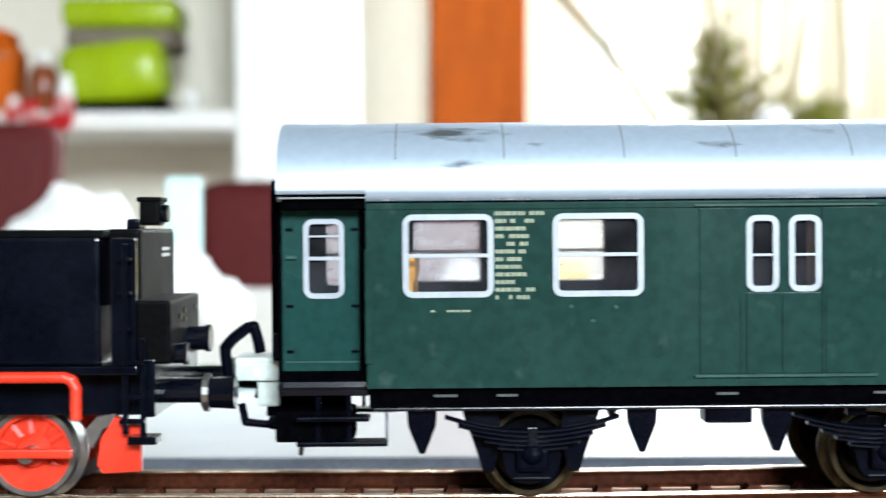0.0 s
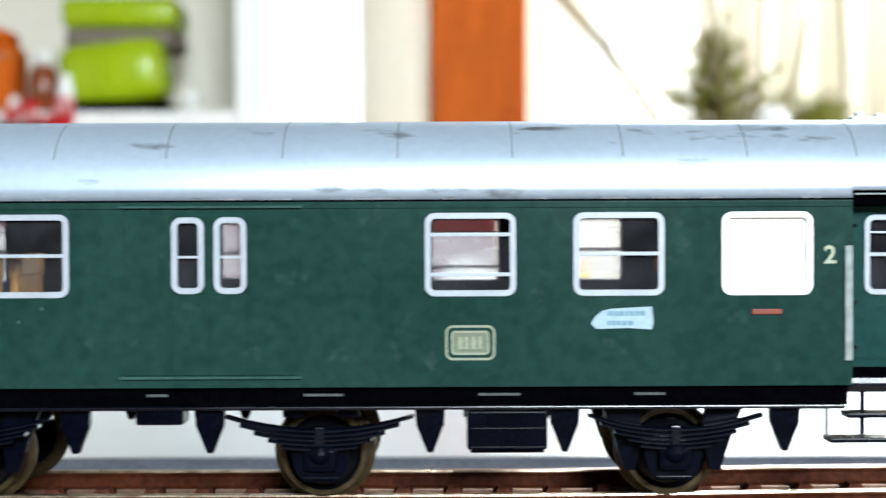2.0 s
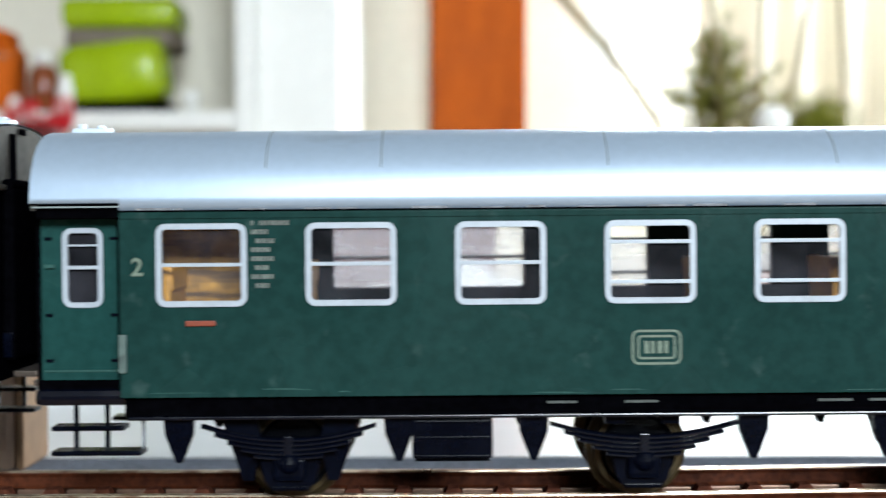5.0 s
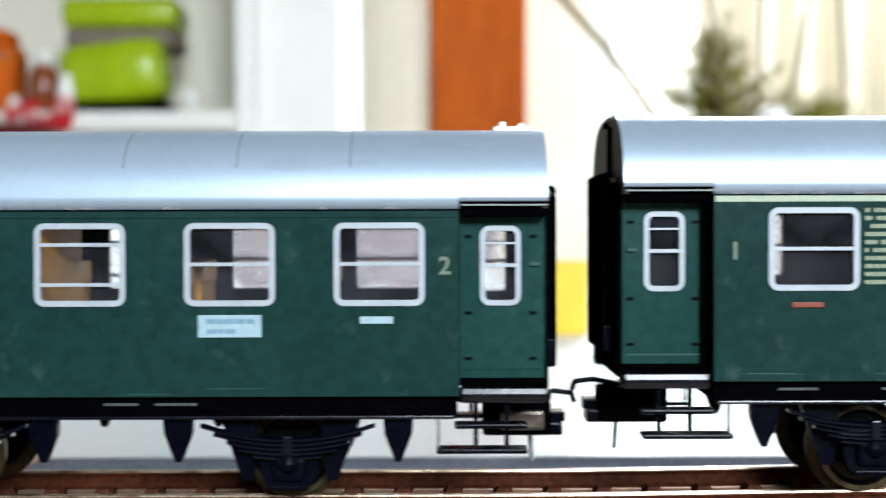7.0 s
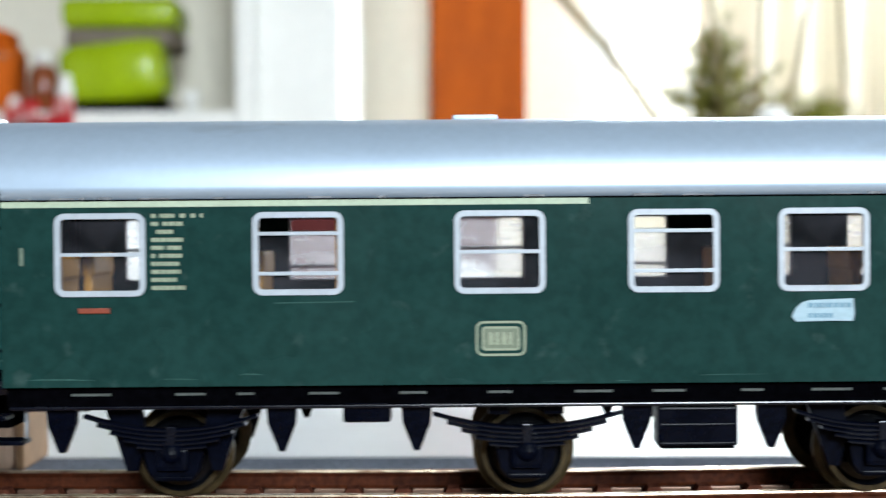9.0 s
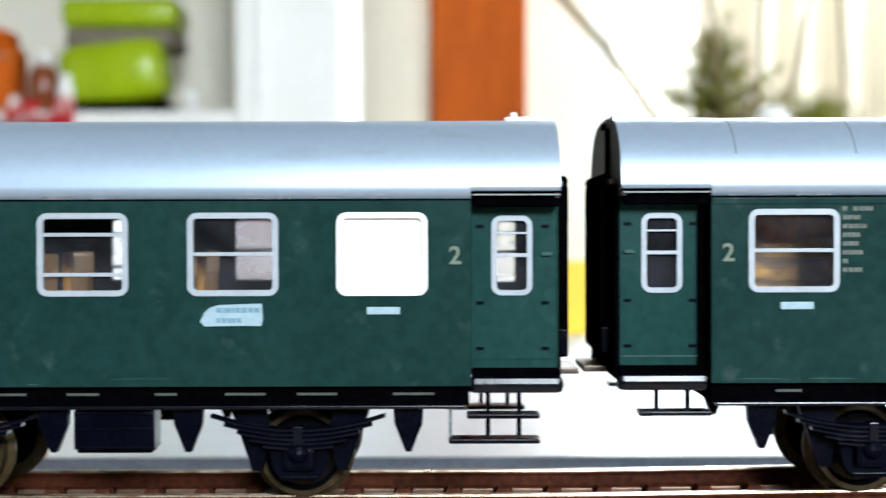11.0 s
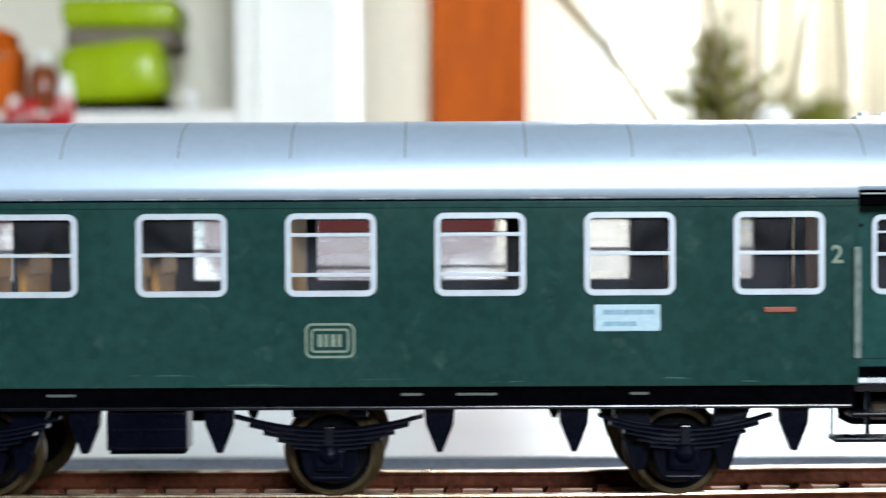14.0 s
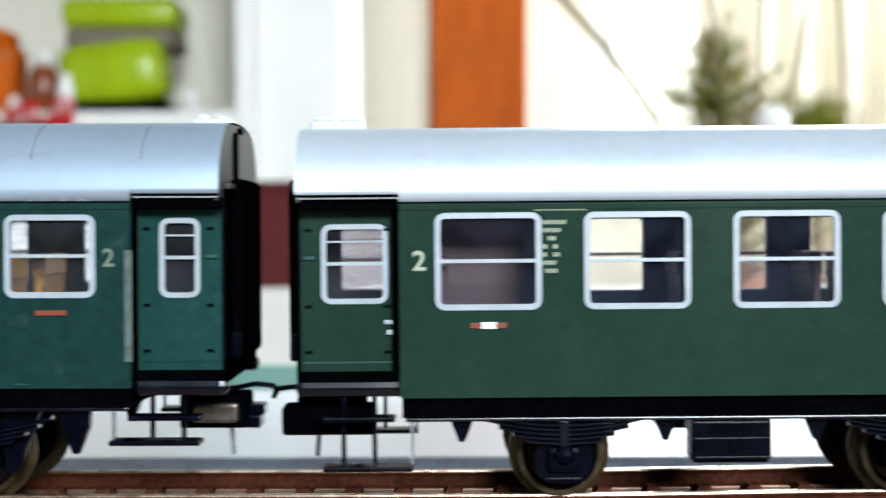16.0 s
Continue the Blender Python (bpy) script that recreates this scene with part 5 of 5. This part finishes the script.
    numeral(c, "2", 119.9, ink=NUMERAL_DIM)
    handrail(c, 122.3, 17.6, 31.0, RAIL_DIM)
    coaches.append((c, 7660, 0.10))
    # last coach, of another make
    c = coach("passenger_coach", "darker green passenger coach with large windows and pale roof", (start_x(10017), 0, RAIL),
              [(17.9 * k, SPLIT) for k in range(7)], GREEN_DARK, ROOF_CLEAN, ("ventilator", "dark_panelled"), 6, box_u=31.0, small_box=None, ww=12.8, wh=11.7, wz=29.7, sill=13.3, drop=1.2, guards=False, glass=PANE_CLEAR, seats=SEATS_DARK, spring=0.7, arch=tuple((a, b * 0.945) for a, b in ARCH), hooks=(True, True),
              U0=-16.8, B0=-4.3, B1=124.4, U1=136.4, door0=-9.9, door1=130.0, dw=8.2)
    inscription(c, 11.9, 36.2, 6.8, 0.9, 1, CREAM, y, 44, label="line of unreadable cream lettering")
    inscription(c, 12.9, 34.6, 2.8, 6.8, 7, CREAM, y, 45)
    plate(c, 6.4, 22.0, 4.4, 0.7, ORANGE_PRINT, "small red and white lettering patch", name="print_patch")
    plate(c, 6.4, 22.0, 2.0, 0.8, WHITE_PRINT, "white middle of the lettering patch", name="print_patch")
    numeral(c, "2", -1.9, 29.7, 3.3)
    part("coupling_pocket", box(bmesh.new(), -19.3 * MM, -7.6 * MM, -11.0 * MM, -6.0 * MM, 8.0 * MM, 11.6 * MM, 0.0005), BLACK_MATT, c, "black coupling pocket under the entrance")
    part("door_lever", box(bmesh.new(), -6.3 * MM, -5.0 * MM, -0.0004, 0, 22.0 * MM, 22.5 * MM, 0.0001), SILVER, c, "silver door lever", at=(0, -DOORY * MM - 0.0001, 0))
    part("door_lever", box(bmesh.new(), -6.0 * MM, -5.0 * MM, -0.0004, 0, 20.7 * MM, 21.3 * MM, 0.0001), SILVER, c, "silver door lever", at=(0, -DOORY * MM - 0.0001, 0))
    coaches.append((c, 10017, 0.0))


def locomotive():
    """The rear of a black steam locomotive. u = 0 at its coal bunker's rear edge."""
    c = thing("steam_locomotive", (start_x(300), 0, RAIL), "black model steam locomotive with red spoked wheels", "model locomotive")

    def q(x, z):
        return ((x - 300) / 14.8, 33.8 - (z - 402) / 14.8)

    def slab(name, x0, x1, y0, y1, yy0, yy1, material, bevel=0.3, label="", parent=None):
        (a, z1), (b, z0) = q(x0, y0), q(x1, y1)
        return part(name, box(bmesh.new(), a * MM, b * MM, yy0 * MM, yy1 * MM, z0 * MM, z1 * MM, bevel * MM), material, parent or c, label)

    slab("water_tank", -900, 172, 418, 648, -16.2, 16.2, LOCO, 0.5, "glossy black water tank")
    slab("tank_rim", -900, 178, 406, 421, -15.8, 15.8, LOCO_GREY, 0.25)
    slab("coal_bunker", 170, 232, 404, 545, -12.4, 8.0, LOCO_GREY, 0.5, "grey-black coal bunker")
    slab("bunker_post", 186, 232, 420, 660, -15.0, -13.6, LOCO, 0.25)
    slab("lower_box", 222, 289, 534, 650, -13.4, 5.5, LOCO_GREY, 0.4)
    slab("running_board", -900, 240, 648, 664, -16.8, 16.8, LOCO, 0.2)
    slab("frame_plate", -900, 235, 664, 745, -12.0, 12.0, LOCO, 0.2)
    lamp = slab("lantern", 228, 266, 350, 398, -12.0, -8.6, LOCO_GREY, 0.4, "black rear lantern")
    (a, z) = q(266, 376)
    part("lens", cyl(bmesh.new(), (a * MM, -10.3 * MM, z * MM), ((a + 0.8) * MM, -10.3 * MM, z * MM), 0.0011), LOCO, lamp)
    part("lantern_cap", box(bmesh.new(), -5.1 * MM, -2.0 * MM, -12.2 * MM, -8.4 * MM, 37.0 * MM, 37.6 * MM, 0.0002), LOCO_GREY, lamp)
    slab("filler_cap", 190, 215, 385, 407, -8, -4, LOCO, 0.4)
    for u0, u1, yc, z, rad in ((-1.2, 2.1, -2.0, 19.3, 1.6), (-1.2, 0.6, -9.5, 18.0, 1.25)):
        k = part("socket", cyl(bmesh.new(), (u0 * MM, yc * MM, z * MM), (u1 * MM, yc * MM, z * MM), rad * MM, seg=24), LOCO, c, "round black socket")
        part("socket_rim", cyl(bmesh.new(), ((u1 - 0.5) * MM, yc * MM, z * MM), ((u1 + 0.15) * MM, yc * MM, z * MM), rad * 1.12 * MM, seg=24), LOCO, k)
    for yc, z in ((-5.0, 23.2), (-5.0, 22.0), (-8.0, 22.6), (2.0, 23.2)):
        part("rivet", cyl(bmesh.new(), (-0.9 * MM, yc * MM, z * MM), (-0.5 * MM, yc * MM, z * MM), 0.00035, seg=8), LOCO, c)
    for z in (31.0, 30.2):
        part("bunker_lettering", box(bmesh.new(), -4.62 * MM, -4.56 * MM, 0.0, 4.5 * MM, (z - 0.22) * MM, (z + 0.22) * MM), WHITE_PRINT, c, "white unreadable lettering")
    # ladder
    lad = slab("ladder", 212, 222, 430, 770, -16.4, -15.6, LOCO, 0.1, "black rear ladder")
    slab("ladder_rail", 240, 250, 600, 790, -15.4, -14.6, LOCO, 0.1, parent=lad)
    for yz in (455, 515, 580, 640, 700, 745):
        slab("rung", 205, 250 if yz > 600 else 228, yz, yz + 7, -16.2, -15.0, LOCO, 0.05, parent=lad)
    slab("tread", 222, 274, 774, 788, -17.0, -13.6, LOCO, 0.15, parent=lad)
    def deep(x, yz, y):
        k = 1 / (1 + (16.6 + y) / 155.0)
        return ((784 + (x - 784) / k - 300) / 14.8 * MM, y * MM, (33.8 - (yz - 402) / 14.8 / k) * MM)

    # buffer beam, buffers, hook
    slab("buffer_beam", 236, 262, 640, 745, -14.0, 14.0, LOCO, 0.2)
    for s in (-1, 1):
        a, z = deep(262, 695, -10)[0] / MM, deep(262, 695, -10)[2] / MM
        b = part("buffer", cyl(bmesh.new(), (a * MM, s * 10 * MM, z * MM), ((a + 6.6) * MM, s * 10 * MM, z * MM), 0.0013), LOCO, c, "black buffer")
        part("buffer_plate", cyl(bmesh.new(), ((a + 6.6) * MM, s * 10 * MM, z * MM), ((a + 10.8) * MM, s * 10 * MM, z * MM), 0.0019, 0.0021), LOCO, b)
        part("buffer_collar", cyl(bmesh.new(), ((a + 6.9) * MM, s * 10 * MM, z * MM), ((a + 7.6) * MM, s * 10 * MM, z * MM), 0.0024), AXLE, b)
    hk = part("coupling_hook", tube(bmesh.new(), [deep(x, yz, -3) for x, yz in ((402, 676), (396, 616), (410, 600), (436, 580), (448, 578), (456, 606), (459, 624))], 0.00075), BLACK, c, "black bent coupling hook")
    a, z = deep(400, 680, -3)[0] / MM, deep(400, 680, -3)[2] / MM
    part("hook_shank", box(bmesh.new(), (a - 9) * MM, (a + 1) * MM, -3.6 * MM, -2.0 * MM, (z - 0.6) * MM, (z + 0.8) * MM, 0.0002), BLACK, hk)
    (a, _, z1), (b, _, z0) = (tuple(v / MM for v in deep(x, yz, -4)) for x, yz in ((418, 630), (502, 672)))
    cb = part("coupling_block", box(bmesh.new(), a * MM, b * MM, -6 * MM, 1 * MM, z0 * MM, z1 * MM, 0.0004), CLEAR, c, "milky plastic coupling block")
    part("coupling_drop", box(bmesh.new(), (b - 3.4) * MM, (b - 0.6) * MM, -5 * MM, 0, (z0 - 3.4) * MM, (z0 + 0.1) * MM, 0.0003), CLEAR, cb)
    part("coupling_tail", tube(bmesh.new(), [deep(x, yz, -4) for x, yz in ((425, 715), (432, 748), (470, 752), (520, 738))], 0.0005), BLACK, cb)
    # red pipe, steps, wheels and rod
    part("steam_pipe", tube(bmesh.new(), [((x - 300) / 14.8 * MM, -17.2 * MM, (33.8 - (yz - 402) / 14.8) * MM) for x, yz in ((-900, 667), (112, 667), (126, 672), (133, 686), (133, 742))], 0.0007, 12), RED, c, "bright red pipe")
    part("red_step_plate", prism(bmesh.new(), [((x - 300) / 14.8 * MM, (33.8 - (yz - 402) / 14.8) * MM) for x, yz in ((190, 744), (236, 762), (236, 842), (168, 846), (158, 830), (165, 782))], -14.2 * MM, -12.8 * MM), RED, c, "red guard plate")
    for u in (-19.0, -34.5, -50.0):
        wheels.append((wheelset_part(c, u, 5.6, True), u, 5.6, c))
    part("coupling_rod", box(bmesh.new(), -52 * MM, -13.0 * MM, -13.2 * MM, -12.3 * MM, 5.4 * MM, 6.6 * MM, 0.0003), RED, c, "red side rod")
    part("brake_hanger", prism(bmesh.new(), [((x - 300) / 14.8 * MM, (33.8 - (yz - 402) / 14.8) * MM) for x, yz in ((128, 772), (150, 748), (182, 742), (196, 756), (160, 770), (140, 806))], -12.2 * MM, -11.2 * MM), AXLE, c, "grey brake hanger")
    coaches.append((c, 300, 0.0))


def motions():
    """Runs the train along the track and turns its wheels."""
    times = [round(0.1 * k, 1) for k in range(161)]
    for c, p0, low in coaches:
        rows = []
        for t in times:
            x = start_x(p0 - advance(t))
            a, b = (x + 0.0155, x + 0.1019) if c.name != "steam_locomotive" else (x - 0.05, x - 0.01)
            za, zb = rise(a), rise(b)
            tilt = math.atan2(zb - za, b - a)
            z = za - (a - x) * math.tan(tilt)
            rows.append((t, pose(x, 0, RAIL + z + low * MM, 0, -math.degrees(tilt), 0)))
        walk(c, rows)
    lows = {c.name: low for c, p0, low in coaches}
    for w, u, r, c in wheels:
        rows = [(t, pose(u * MM, 0, (r - lows[c.name]) * MM, 0, -math.degrees(advance(t) * PX / (r * MM)), 0)) for t in times]
        walk(w, rows)


room()
track()
locomotive()
train()
motions()
